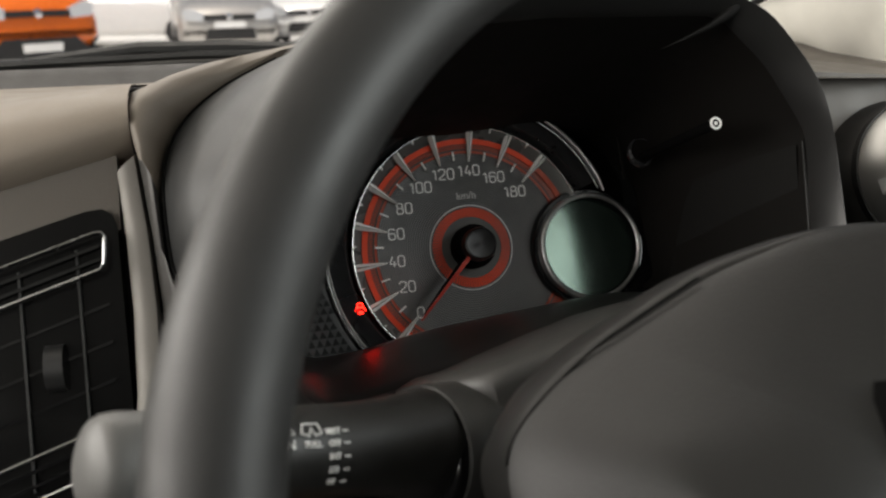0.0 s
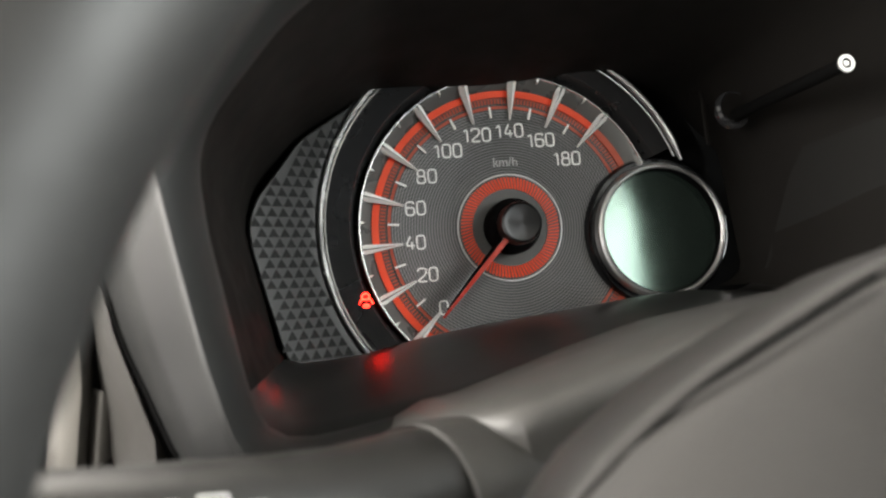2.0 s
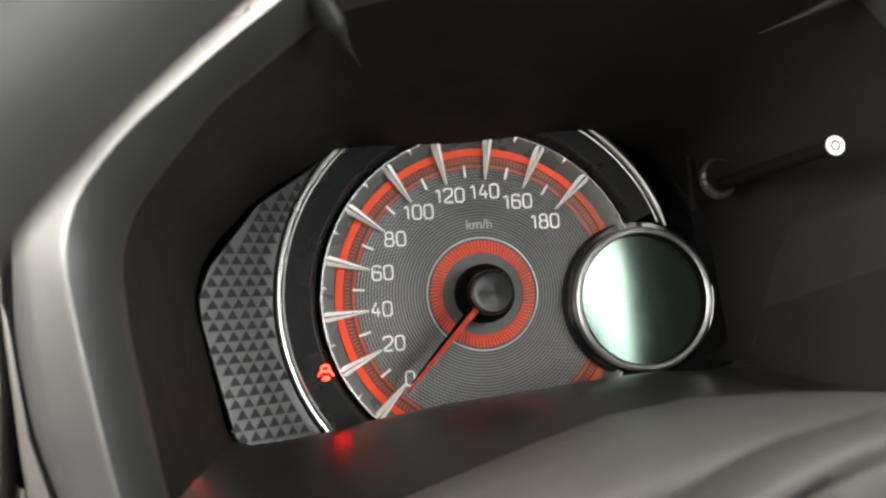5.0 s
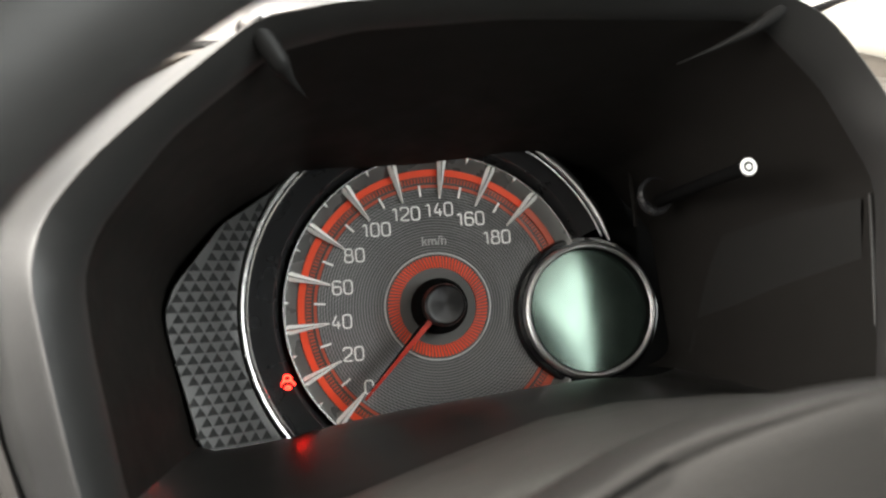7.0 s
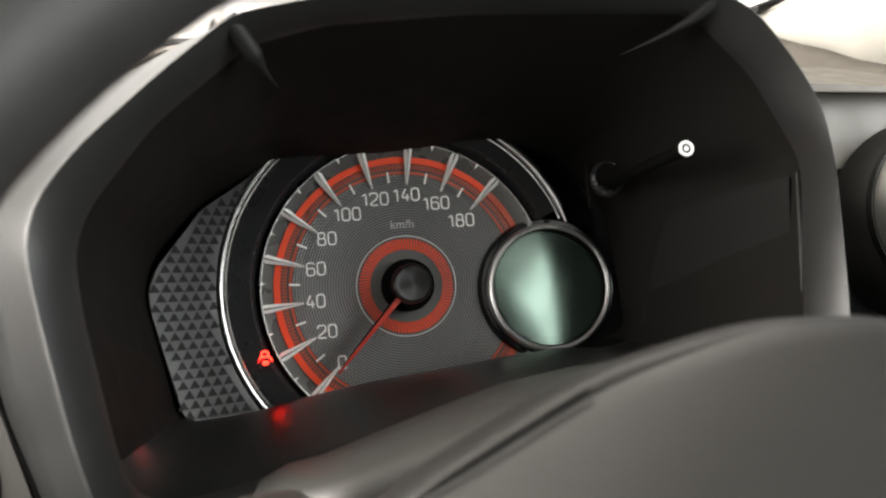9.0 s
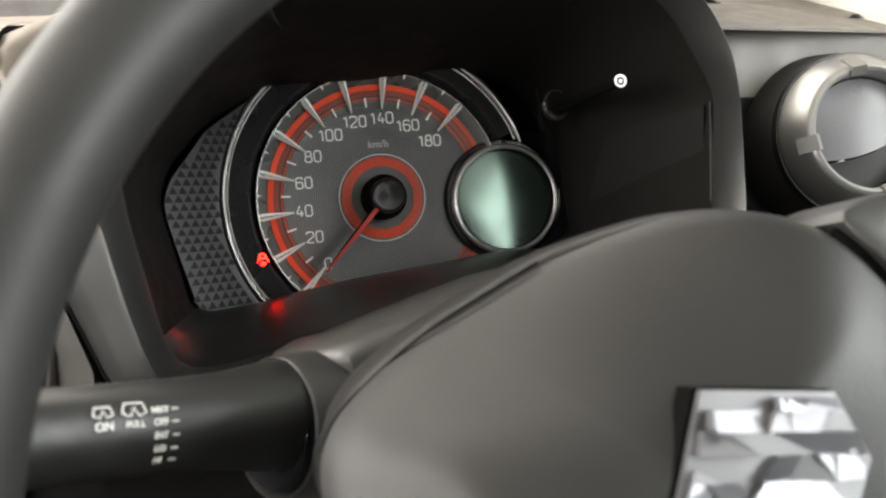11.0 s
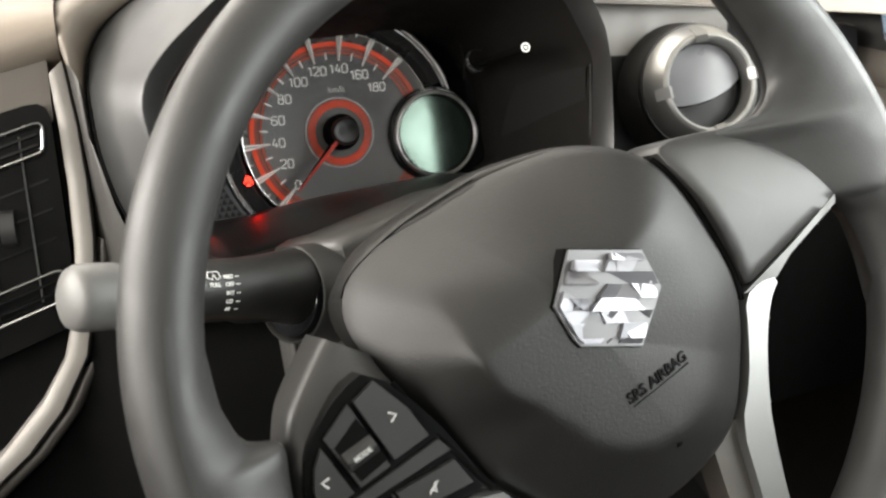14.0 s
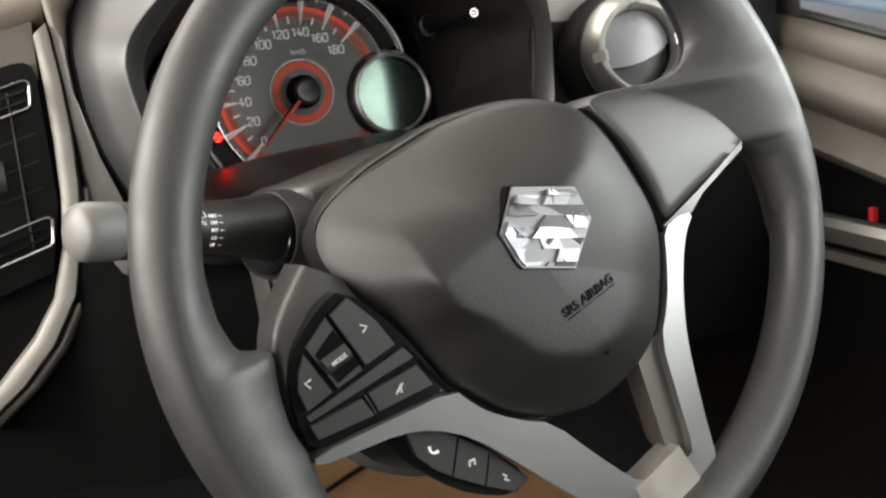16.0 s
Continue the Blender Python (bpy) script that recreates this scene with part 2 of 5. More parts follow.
def rounded(outline, steps=2):
    """An outline with its corners cut round (Chaikin)."""
    for _ in range(steps):
        out = []
        for (x0, z0), (x1, z1) in zip(outline, outline[1:] + outline[:1]):
            out += [(0.75 * x0 + 0.25 * x1, 0.75 * z0 + 0.25 * z1), (0.25 * x0 + 0.75 * x1, 0.25 * z0 + 0.75 * z1)]
        outline = out
    return outline


def loft(rings, closed=True, caps=(False, False), bm=None):
    """Skins rings of equal counts of points; closed: each ring runs round."""
    bm = bm or bmesh.new()
    rows = [[bm.verts.new(p) for p in ring] for ring in rings]
    n = len(rows[0])
    for r, s in zip(rows, rows[1:]):
        for i in range(n if closed else n - 1):
            j = (i + 1) % n
            bm.faces.new((r[i], r[j], s[j], s[i]))
    if caps[0]:
        bm.faces.new(rows[0][::-1])
    if caps[1]:
        bm.faces.new(rows[-1])
    return bm


def lathe(profile, n=64, centre=(0, 0), bm=None):
    """Turns (radius, y) round an axis along y."""
    rings = [[(centre[0] + r * math.cos(2 * math.pi * i / n), y, centre[1] + r * math.sin(2 * math.pi * i / n)) for i in range(n)] for r, y in profile]
    bm = loft(rings, True, (False, False), bm)
    bmesh.ops.remove_doubles(bm, verts=bm.verts, dist=1e-7)
    return bm


def sector(r0, r1, a0, a1, y0, y1, n=24, bm=None, slant=0.0):
    """A curved bar: between two radii and two angles in degrees, y0 in front; slant turns its outer edge on."""
    rings = []
    for i in range(n + 1):
        a = radians(a0 + (a1 - a0) * i / n)
        b = a + radians(slant)
        rings.append([(r0 * math.cos(a), y0, r0 * math.sin(a)), (r1 * math.cos(b), y0, r1 * math.sin(b)),
                      (r1 * math.cos(b), y1, r1 * math.sin(b)), (r0 * math.cos(a), y1, r0 * math.sin(a))])
    return loft(rings, True, (True, True), bm)


def tube(path, radius, n=10, closed=False, squash=1.0, bm=None):
    """A rod along a path of points; radius may be a list."""
    pts = [Vector(p) for p in path]
    rings, up = [], Vector((0, -1, 0))
    for i, p in enumerate(pts):
        a = pts[(i + 1) % len(pts)] if closed or i < len(pts) - 1 else p
        b = pts[i - 1] if closed or i > 0 else p
        d = (a - b).normalized()
        side = d.cross(up)
        if side.length < 1e-3:
            side = d.cross(Vector((1, 0, 0)))
        side.normalize()
        top = side.cross(d).normalized()
        r = radius[i] if isinstance(radius, (list, tuple)) else radius
        rings.append([p + r * (math.cos(2 * math.pi * k / n) * side + squash * math.sin(2 * math.pi * k / n) * top) for k in range(n)])
    if closed:
        rings.append(rings[0])
        bm = loft(rings, True, (False, False), bm)
        bmesh.ops.remove_doubles(bm, verts=bm.verts, dist=1e-6)
        return bm
    return loft(rings, True, (True, True), bm)


def arc(r, a0, a1, y, n=40):
    return [(r * math.cos(radians(a0 + (a1 - a0) * i / n)), y, r * math.sin(radians(a0 + (a1 - a0) * i / n))) for i in range(n + 1)]


def polar(points, centre, n=144, soft=2):
    """A closed ring of n points (x, y, z) through corners (x, z, y), taken by angle round a centre and slightly rounded."""
    cx, cz = centre
    p = sorted((math.atan2(z - cz, x - cx), x, y, z) for x, z, y in points)
    ang = np.array([q[0] for q in p])
    ang = np.concatenate([ang - 2 * np.pi, ang, ang + 2 * np.pi])
    out = []
    ths = np.linspace(-np.pi, np.pi, n, endpoint=False)
    for th in ths:
        k = int(np.searchsorted(ang, th)) - 1
        a, b = p[k % len(p)], p[(k + 1) % len(p)]
        # where the ray at th crosses the edge from a to b
        ax, az, bx, bz = a[1] - cx, a[3] - cz, b[1] - cx, b[3] - cz
        dx, dz = math.cos(th), math.sin(th)
        den = (bx - ax) * dz - (bz - az) * dx
        s = (az * dx - ax * dz) / den if abs(den) > 1e-9 else 0.0
        s = min(1, max(0, s))
        out.append((cx + ax + s * (bx - ax), a[2] + s * (b[2] - a[2]), cz + az + s * (bz - az)))
    arr = np.array(out)
    for _ in range(soft):
        arr = 0.5 * arr + 0.25 * np.roll(arr, 1, 0) + 0.25 * np.roll(arr, -1, 0)
    return [tuple(q) for q in arr]


def spline(points, n):
    """A smooth curve of n points through the given ones (Catmull-Rom)."""
    p = [np.array(q, float) for q in points]
    p = [2 * p[0] - p[1]] + p + [2 * p[-1] - p[-2]]
    out = []
    for i in range(n):
        u = i / (n - 1) * (len(p) - 3)
        k = min(int(u), len(p) - 4)
        f = u - k
        a, b, c, d = p[k:k + 4]
        out.append(tuple(0.5 * (2 * b + (c - a) * f + (2 * a - 5 * b + 4 * c - d) * f * f + (3 * b - a - 3 * c + d) * f ** 3)))
    return out


def letters(text, size, m, depth=0.0002, bold=0.018, wide=1.0):
    """Flat lettering, centred, drawn in x and z and facing -y, then moved by m."""
    cu = bpy.data.curves.new("letters", "FONT")
    cu.body, cu.size, cu.align_x, cu.align_y, cu.extrude = text, size, "CENTER", "CENTER", depth
    cu.resolution_u, cu.offset = 3, size * bold
    ob = bpy.data.objects.new("letters", cu)
    scene.collection.objects.link(ob)
    me = bpy.data.meshes.new_from_object(ob.evaluated_get(bpy.context.evaluated_depsgraph_get()))
    bpy.data.objects.remove(ob)
    bpy.data.curves.remove(cu)
    bm = bmesh.new()
    bm.from_mesh(me)
    bpy.data.meshes.remove(me)
    bm.transform(m @ Matrix.Diagonal((wide, 1, 1, 1)) @ pose(0, 0, 0, 90))
    return bm

# ---- instrument cluster ----
cluster = thing("instrument_cluster", "unlit speedometer cluster with orange-red ring and round display, ignition telltale glowing", "instrument cluster")
FY = 0.008   # the dial's face lies sunk behind its flared rim


def swept(profile, a0, a1, n):
    return loft([[(r * math.cos(radians(a0 + (a1 - a0) * i / n)), y, r * math.sin(radians(a0 + (a1 - a0) * i / n))) for r, y in profile] for i in range(n + 1)], False)


part("backing_plate", prism([(-0.125, -0.075), (0.125, -0.075), (0.125, 0.085), (-0.125, 0.085)], 0.014, 0.018), VOID, cluster)
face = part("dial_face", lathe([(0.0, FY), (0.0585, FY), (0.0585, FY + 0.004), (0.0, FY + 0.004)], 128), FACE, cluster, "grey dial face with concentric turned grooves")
part("band_base", lathe([(0.0552, FY + 0.003), (0.0552, FY - 0.0002), (0.0650, FY - 0.0002)], 128), UNDER, cluster)
part("outer_band", swept([(0.0646, FY + 0.001), (0.0647, FY - 0.0006), (0.0655, FY - 0.0012), (0.0688, 0.0026), (0.0698, 0.0020), (0.0706, 0.0030), (0.0712, 0.010)], 21, 327, 120), FLARE, cluster, "smoky grey glassy outer band")
part("chrome_edge", swept([(0.0697, 0.0022), (0.0699, 0.0014), (0.0704, 0.0013), (0.0706, 0.0022)], 21, 327, 120), ARC, cluster)


def tick_angle(speed):
    return 225 - speed


# red band in ten lengths between the long pointers, bars and a thin line within it
for k in range(9):
    a = tick_angle(20 * k)
    part("red_segment", sector(0.0611, 0.0643, a - 1.3, a - 18.7, FY - 0.0012, FY, 12), RED, cluster, "orange-red printed arc segment")
part("red_segment", sector(0.0611, 0.0643, 43.4, -52, FY - 0.0012, FY, 32), RUST, cluster, "dimmer red arc past the top speed")
part("red_segment", sector(0.0611, 0.0643, 236.5, 226.5, FY - 0.0012, FY, 6), RED, cluster)
for i in range(190):
    a = 236 - i * 1.53
    if a > -52:
        part("dash_bar", sector(0.0582, 0.0607, a, a - 0.8, FY - 0.0008, FY + 0.0006, 1), RUST, cluster)
part("thin_red_line", sector(0.0558, 0.0571, 237, -52, FY - 0.0006, FY + 0.0006, 80), RUST, cluster)


def tick_wedge():
    """A long silver pointer: two bright flanks that part at the rim and run to a point inwards; x is outwards."""
    bm = bmesh.new()
    for sgn in (-1, 1):
        q = [bm.verts.new(v) for v in ((0.0697, 0.0010, sgn * 0.0004), (0.0697, 0.0026, sgn * 0.0023), (0.0506, FY - 0.0012, sgn * 0.0004), (0.0506, FY - 0.0020, sgn * 0.00005),
                                       (0.0697, FY - 0.002, sgn * 0.0004), (0.0697, FY - 0.002, sgn * 0.0021), (0.0506, FY, sgn * 0.0004), (0.0506, FY, sgn * 0.00005))]
        for f in ((0, 1, 2, 3), (1, 5, 6, 2), (0, 3, 7, 4), (0, 4, 5, 1), (3, 2, 6, 7)):
            bm.faces.new([q[i] for i in f])
    return bm


for k in range(10):
    bm = tick_wedge()
    bm.transform(pose(0, 0, 0, 0, -tick_angle(20 * k), 0))
    part("long_pointer", bm, POINTER, cluster, "silver wedge pointer at the ring", smooth=10)
for k in range(9):
    deg = tick_angle(20 * k + 10)
    part("short_tick", box((0.0518, FY - 0.0014, -0.00045), (0.0570, FY, 0.00045), 0, pose(0, 0, 0, 0, -deg, 0)), WHITE, cluster)
    bm = prism([(0.0699, -0.0007), (0.0699, 0.0007), (0.0677, 0.0)], 0.0010, 0.0045)
    bm.transform(pose(0, 0, 0, 0, -deg, 0))
    part("rim_tick", bm, WHITE, cluster)

# squared numerals drawn with one even stroke, upright round the dial; cells of unit width and height
STROKES = {
    "0": ([(0, 0), (0, 1), (1, 1), (1, 0)],),
    "1": ([(0.18, 0.80), (0.62, 1.0), (0.62, 0.0)],),
    "2": ([(0, 0.78), (0, 1), (1, 1), (1, 0.56), (0.02, 0.14), (0.02, 0), (1.02, 0)],),
    "4": ([(0.60, 1.0), (0.0, 0.28), (1.06, 0.28)], [(0.76, 0.56), (0.76, 0.0)]),
    "6": ([(0.94, 0.84), (0.94, 1), (0, 1), (0, 0), (1, 0), (1, 0.57), (0.03, 0.57)],),
    "8": ([(0, 0), (0, 0.53), (1, 0.53), (1, 0)], [(0.07, 0.53), (0.07, 1), (0.93, 1), (0.93, 0.53)]),
}


def eased(path, closed, r):
    """A path whose corners are cut round by r at most."""
    n, out = len(path), []
    for i, p in enumerate(path):
        p = Vector((p[0], 0, p[1]))
        if not closed and i in (0, n - 1):
            out.append(p)
            continue
        a, b = (Vector((q[0], 0, q[1])) for q in (path[i - 1], path[(i + 1) % n]))
        ra, rb = min(r, 0.48 * (a - p).length), min(r, 0.48 * (b - p).length)
        a, b = p + (a - p).normalized() * ra, p + (b - p).normalized() * rb
        out += [a.lerp(p, k).lerp(p.lerp(b, k), k) for k in (0, 0.33, 0.67, 1)]
    return out


def ribbon(path, half, closed, y0, y1, bm):
    """A flat stroke of even width along a path in x and z."""
    n, rings = len(path), []
    for i, p in enumerate(path):
        a = path[i - 1] if closed or i else p
        b = path[(i + 1) % n] if closed or i < n - 1 else p
        d = (b - a).normalized()
        s = Vector((-d.z, 0, d.x)) * half
        rings.append([(p.x + s.x, y0, p.z + s.z), (p.x - s.x, y0, p.z - s.z), (p.x - s.x, y1, p.z - s.z), (p.x + s.x, y1, p.z + s.z)])
    return loft(rings + rings[:1], True, (False, False), bm) if closed else loft(rings, True, (True, True), bm)


DW, DH, DP = 0.0037, 0.0060, 0.0051
for k in range(10):
    deg, text = tick_angle(20 * k), str(20 * k)
    r = (0.0485, 0.0445, 0.0450, 0.0450, 0.0453, 0.0455, 0.0455, 0.0454, 0.0443, 0.0434)[k]
    cx, cz = r * math.cos(radians(deg)), r * math.sin(radians(deg))
    wide = [0.0036 if c == "1" else DP for c in text]
    x = cx - sum(wide) / 2
    for c, w in zip(text, wide):
        bm = bmesh.new()
        for st in STROKES[c]:
            loop = c in "08"
            path = [Vector((x + (w - DW) / 2 + q.x * DW, 0, cz - DH / 2 + q.z * DH)) for q in eased(st, loop, 0.30)]
            ribbon(path, 0.00037, loop, FY - 0.0005, FY + 0.0003, bm)
        part("numeral", bm, WHITE, cluster)
        x += w
part("unit_lettering", letters("km/h", 0.0060, pose(0.0004, FY - 0.0003, 0.0305), bold=0.006), GREYINK, cluster)

# inner ring of slanted red bars round the needle's hub
part("inner_disc", lathe([(0.0, FY - 0.0002), (0.0240, FY - 0.0002), (0.0244, FY + 0.002)], 96), INNERFACE, cluster)
for i in range(90):
    part("red_bar", sector(0.0180, 0.0233, i * 4, i * 4 + 2.1, FY - 0.0009, FY, 1, slant=3.0), RED, cluster)
part("thin_ring", lathe([(0.0243, FY - 0.0002), (0.0245, FY - 0.0009), (0.0249, FY - 0.0009), (0.0251, FY + 0.0005)], 96), BRUSHED, cluster, "thin bright ring round the red bars")
part("hub_skirt", lathe([(0.0128, FY), (0.0128, 0.0015), (0.0120, -0.0010), (0.0098, -0.0030), (0.0092, -0.0060), (0.0, -0.0060)], 64), VOID, cluster, "dull black skirt under the cap")
turned(CAP, 0.8)
part("needle_cap", lathe([(0.0, -0.0124), (0.0060, -0.0125), (0.0080, -0.0130), (0.0091, -0.0124), (0.0095, -0.0108), (0.0095, -0.004)], 64), CAP, cluster, "black turned needle cap")
bm = bmesh.new()
a = [bm.verts.new(v) for v in ((0.0085, -0.0090, 0.0012), (0.0085, -0.0068, 0.0012), (0.0085, -0.0068, -0.0012), (0.0085, -0.0090, -0.0012))]
b = [bm.verts.new(v) for v in ((0.0540, -0.0070, 0.0006), (0.0540, -0.0062, 0.0006), (0.0540, -0.0062, -0.0006), (0.0540, -0.0070, -0.0006))]
for i in range(4):
    bm.faces.new((a[i], a[(i + 1) % 4], b[(i + 1) % 4], b[i]))
bm.faces.new(a[::-1]), bm.faces.new(b)
bm.transform(pose(0, 0, 0, 0, -226.0, 0))
needle = part("needle", bm, NEEDLE, cluster, "thin red needle resting at zero", smooth=20)
bm = loft([[(x, y, z) for y, z in ((-0.0064, -h), (-0.0064, h), (y1, h), (y1, -h))] for x, h, y1 in ((0.008, 0.0015, 0.0030), (0.030, 0.0011, 0.0015), (0.050, 0.0006, -0.002))], True, (True, True))
bm.transform(pose(0, 0, 0, 0, -226.0, 0))
part("needle_body", bm, VOID, cluster, "black body under the needle", smooth=20)

# ribbed black collar and bright arcs
rib = []
for i in range(13):
    rib += [(0.0745 + i * 0.00090, -0.0022 - i * 0.00030), (0.0745 + i * 0.00090 + 0.00045, -0.0030 - i * 0.00030)]


part("ribbed_collar", swept([(0.0710, 0.010), (0.0730, 0.004), (0.0742, -0.0016)] + rib + [(0.0875, -0.0050)], 22, 224, 110), RIBBED, cluster, "black collar with fine concentric ribs", smooth=15)
part("bright_arc", tube(arc(0.0877, 132, 217.5, -0.0085), 0.0012, 8, squash=1.6), ARC, cluster, "thin chrome arc beside the dial")
part("bright_arc", tube(arc(0.0856, 132, 217.5, -0.0068), 0.0006, 6), ARC, cluster)
part("bright_arc", tube(arc(0.0835, 57.5, 17, -0.0085), [0.0012 * min(1, 0.25 + 0.09 * k, 0.45 + 0.09 * (40 - k)) for k in range(41)], 8, squash=1.6), BRUSHED, cluster, "thin chrome arc beside the dial")
part("bright_arc", tube(arc(0.0815, 57.5, 19, -0.0068), 0.0005, 6), BRUSHED, cluster)

# round display
LX, LZ = 0.0713, -0.0069
lcd = part("display_bezel", lathe([(0.0322, 0.012), (0.0322, 0.0005), (0.0317, -0.0010), (0.0308, -0.0014), (0.0302, -0.0006), (0.0298, -0.0010), (0.0292, -0.0004)], 96, (LX, LZ)), BRUSHED, cluster, "stepped chrome ring round the display")
bm = lathe([(0.0, 0.0), (0.0288, 0.0), (0.0288, 0.003)], 96)
bm.transform(pose(LX, 0.0022, LZ, -3, 0, 4.2))
part("display_screen", bm, LENS, lcd, "blank glossy grey-green display")
part("bezel_throat", lathe([(0.0292, -0.0004), (0.0288, 0.0008), (0.0287, 0.0060)], 96, (LX, LZ)), VOID, lcd, "black inner wall of the ring")
part("display_well", lathe([(0.0320, 0.0035), (0.0345, 0.0035), (0.0356, 0.0050), (0.0358, 0.010)], 96, (LX, LZ)), GLOSS, cluster)

# glowing telltale: a small car seen from behind with skid marks
tell = thing("telltale", "small glowing red warning symbol beside the dial", "warning light")
tx, tz, ty = -0.0702, -0.0283, -0.0036
bm = tube([(tx + 0.0016 * math.cos(a), ty, tz + 0.0016 + 0.0013 * math.sin(a)) for a in np.linspace(0, 2 * np.pi, 16, endpoint=False)], 0.00030, 6, True)
part("symbol_body", bm, TELL, tell)
for sx in (-1, 1):
    part("symbol_arm", tube([(tx + sx * 0.0014, ty, tz + 0.0006), (tx + sx * 0.0026, ty, tz - 0.0006), (tx + sx * 0.0030, ty, tz - 0.0016)], 0.00030, 6), TELL, tell)
part("symbol_foot", tube([(tx + 0.0012 * math.cos(a), ty, tz - 0.0024 + 0.0006 * math.sin(a)) for a in np.linspace(0, 2 * np.pi, 12, endpoint=False)], 0.00028, 6, True), TELL, tell)

# trip stem: a dark rod with a bright ringed tip and a glassy collar at its root
knob = thing("trip_stem", "slim black trip-reset stem with bright ringed tip", "button")
KX, KZ = 0.0945, 0.0383
part("rod", lathe([(0.0026, -0.034), (0.0026, -0.104), (0.0030, -0.1045), (0.0030, -0.1086), (0.0, -0.1086)], 24, (KX, KZ)), VOID, knob)
part("tip_ring", lathe([(0.0019, -0.1084), (0.0020, -0.1089), (0.0025, -0.1092), (0.0030, -0.1089), (0.0031, -0.1084)], 32, (KX, KZ)), WHITE, knob, "bright ring on the stem's tip")
part("tip", lathe([(0.0010, -0.1084), (0.0009, -0.1088), (0.0, -0.1090)], 20, (KX, KZ)), WHITE, knob)
bm = tube([(0.0927 + 0.0074 * math.cos(a), -0.0365, 0.0406 + 0.0074 * math.sin(a)) for a in np.linspace(radians(58), radians(325), 30)], [0.0003 + 0.0019 * math.sin(math.pi * (i / 29) ** 1.5) for i in range(30)], 8)
part("root_collar", bm, COLLARGLASS, knob, "glassy collar at the stem's root")

# ---- hood and shroud round the instruments ----
C0 = (0.004, 0.008)
BACK = polar([(-0.1075, -0.052, -0.030), (-0.1170, 0.0046, -0.012), (-0.1120, 0.023, -0.011), (-0.0905, 0.0465, -0.010), (-0.058, 0.0640, -0.010), (0.041, 0.0690, -0.010),
              (0.088, 0.060, -0.012), (0.108, 0.030, -0.022), (0.106, -0.031, -0.036), (0.0925, -0.0375, -0.024), (0.048, -0.0405, -0.020), (-0.024, -0.0449, -0.020), (-0.0717, -0.0508, -0.021)], C0, soft=1)
INNER = polar([(-0.1125, -0.0640, -0.112), (-0.1160, -0.0496, -0.113), (-0.1238, -0.0072, -0.113), (-0.1255, 0.0133, -0.113), (-0.1209, 0.0268, -0.114), (-0.0982, 0.0539, -0.116), (-0.0660, 0.0795, -0.117),
               (-0.040, 0.0850, -0.120), (0.01, 0.0882, -0.120), (0.096, 0.0870, -0.120), (0.122, 0.064, -0.114), (0.1395, 0.030, -0.113), (0.1335, -0.0213, -0.113), (0.128, -0.060, -0.112),
               (0.09, -0.044, -0.100), (0.0422, -0.0455, -0.100), (-0.0044, -0.0545, -0.100), (-0.048, -0.0630, -0.101), (-0.0887, -0.0690, -0.103), (-0.1043, -0.0710, -0.106)], C0, soft=1)
RIDGE = polar([(-0.1185, -0.069, -0.130), (-0.1256, -0.0439, -0.130), (-0.1322, -0.0109, -0.130), (-0.1362, 0.0129, -0.130), (-0.1328, 0.0286, -0.130), (-0.1194, 0.0448, -0.130), (-0.0952, 0.0658, -0.131), (-0.0700, 0.0850, -0.133),
               (-0.044, 0.0895, -0.134), (0.01, 0.0925, -0.134), (0.100, 0.0918, -0.133), (0.1165, 0.083, -0.132), (0.1325, 0.0620, -0.130), (0.1400, 0.0457, -0.130), (0.1418, 0.024, -0.130), (0.1400, -0.0225, -0.130),
               (0.136, -0.070, -0.130), (0.09, -0.090, -0.126), (-0.02, -0.098, -0.122), (-0.09, -0.096, -0.126)], C0, soft=1)
SEAM = polar([(-0.1345, -0.075, -0.116), (-0.1440, -0.0522, -0.108), (-0.1520, -0.0346, -0.103), (-0.1590, -0.0043, -0.096), (-0.1605, 0.031, -0.090), (-0.1580, 0.0518, -0.070), (-0.1500, 0.0674, -0.062), (-0.131, 0.0840, -0.055), (-0.099, 0.1020, -0.045),
              (-0.05, 0.118, -0.030), (0.01, 0.123, -0.020), (0.090, 0.118, -0.030), (0.125, 0.092, -0.05), (0.1400, 0.066, -0.085), (0.1455, 0.046, -0.100), (0.1465, 0.02, -0.106), (0.1450, -0.03, -0.106),
              (0.142, -0.080, -0.100), (0.09, -0.105, -0.095), (-0.02, -0.112, -0.095), (-0.105, -0.108, -0.100)], C0, soft=2)


def between(a, b, s, lift=0.0):
    return [tuple(p + (q - p) * s + (0 if k != 1 else lift) for k, (p, q) in enumerate(zip(u, v))) for u, v in zip(a, b)]


hood = thing("instrument_hood", "dark grey plastic hood framing the instruments, deep black inside", "instrument hood")
LOW = [i for i, p in enumerate(BACK) if p[2] < -0.034 and -0.1065 < p[0] < 0.1035]
ROUND = [(LOW[-1] + k) % len(BACK) for k in range(len(BACK) - len(LOW) + 2)]


def picked(ring, idx):
    return [ring[i] for i in idx]


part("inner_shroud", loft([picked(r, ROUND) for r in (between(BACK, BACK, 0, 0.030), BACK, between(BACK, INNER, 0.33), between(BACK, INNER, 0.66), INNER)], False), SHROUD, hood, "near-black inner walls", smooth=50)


def sill_row(s, rise):
    """A row of the sill at share s from the dial's foot to the frame, lifted by rise in its middle."""
    row, n = picked(between(BACK, INNER, s), LOW), len(LOW)
    return [(x, y, z + rise * min(1, 8 * k / n, 8 * (n - 1 - k) / n)) for k, (x, y, z) in enumerate(row)]


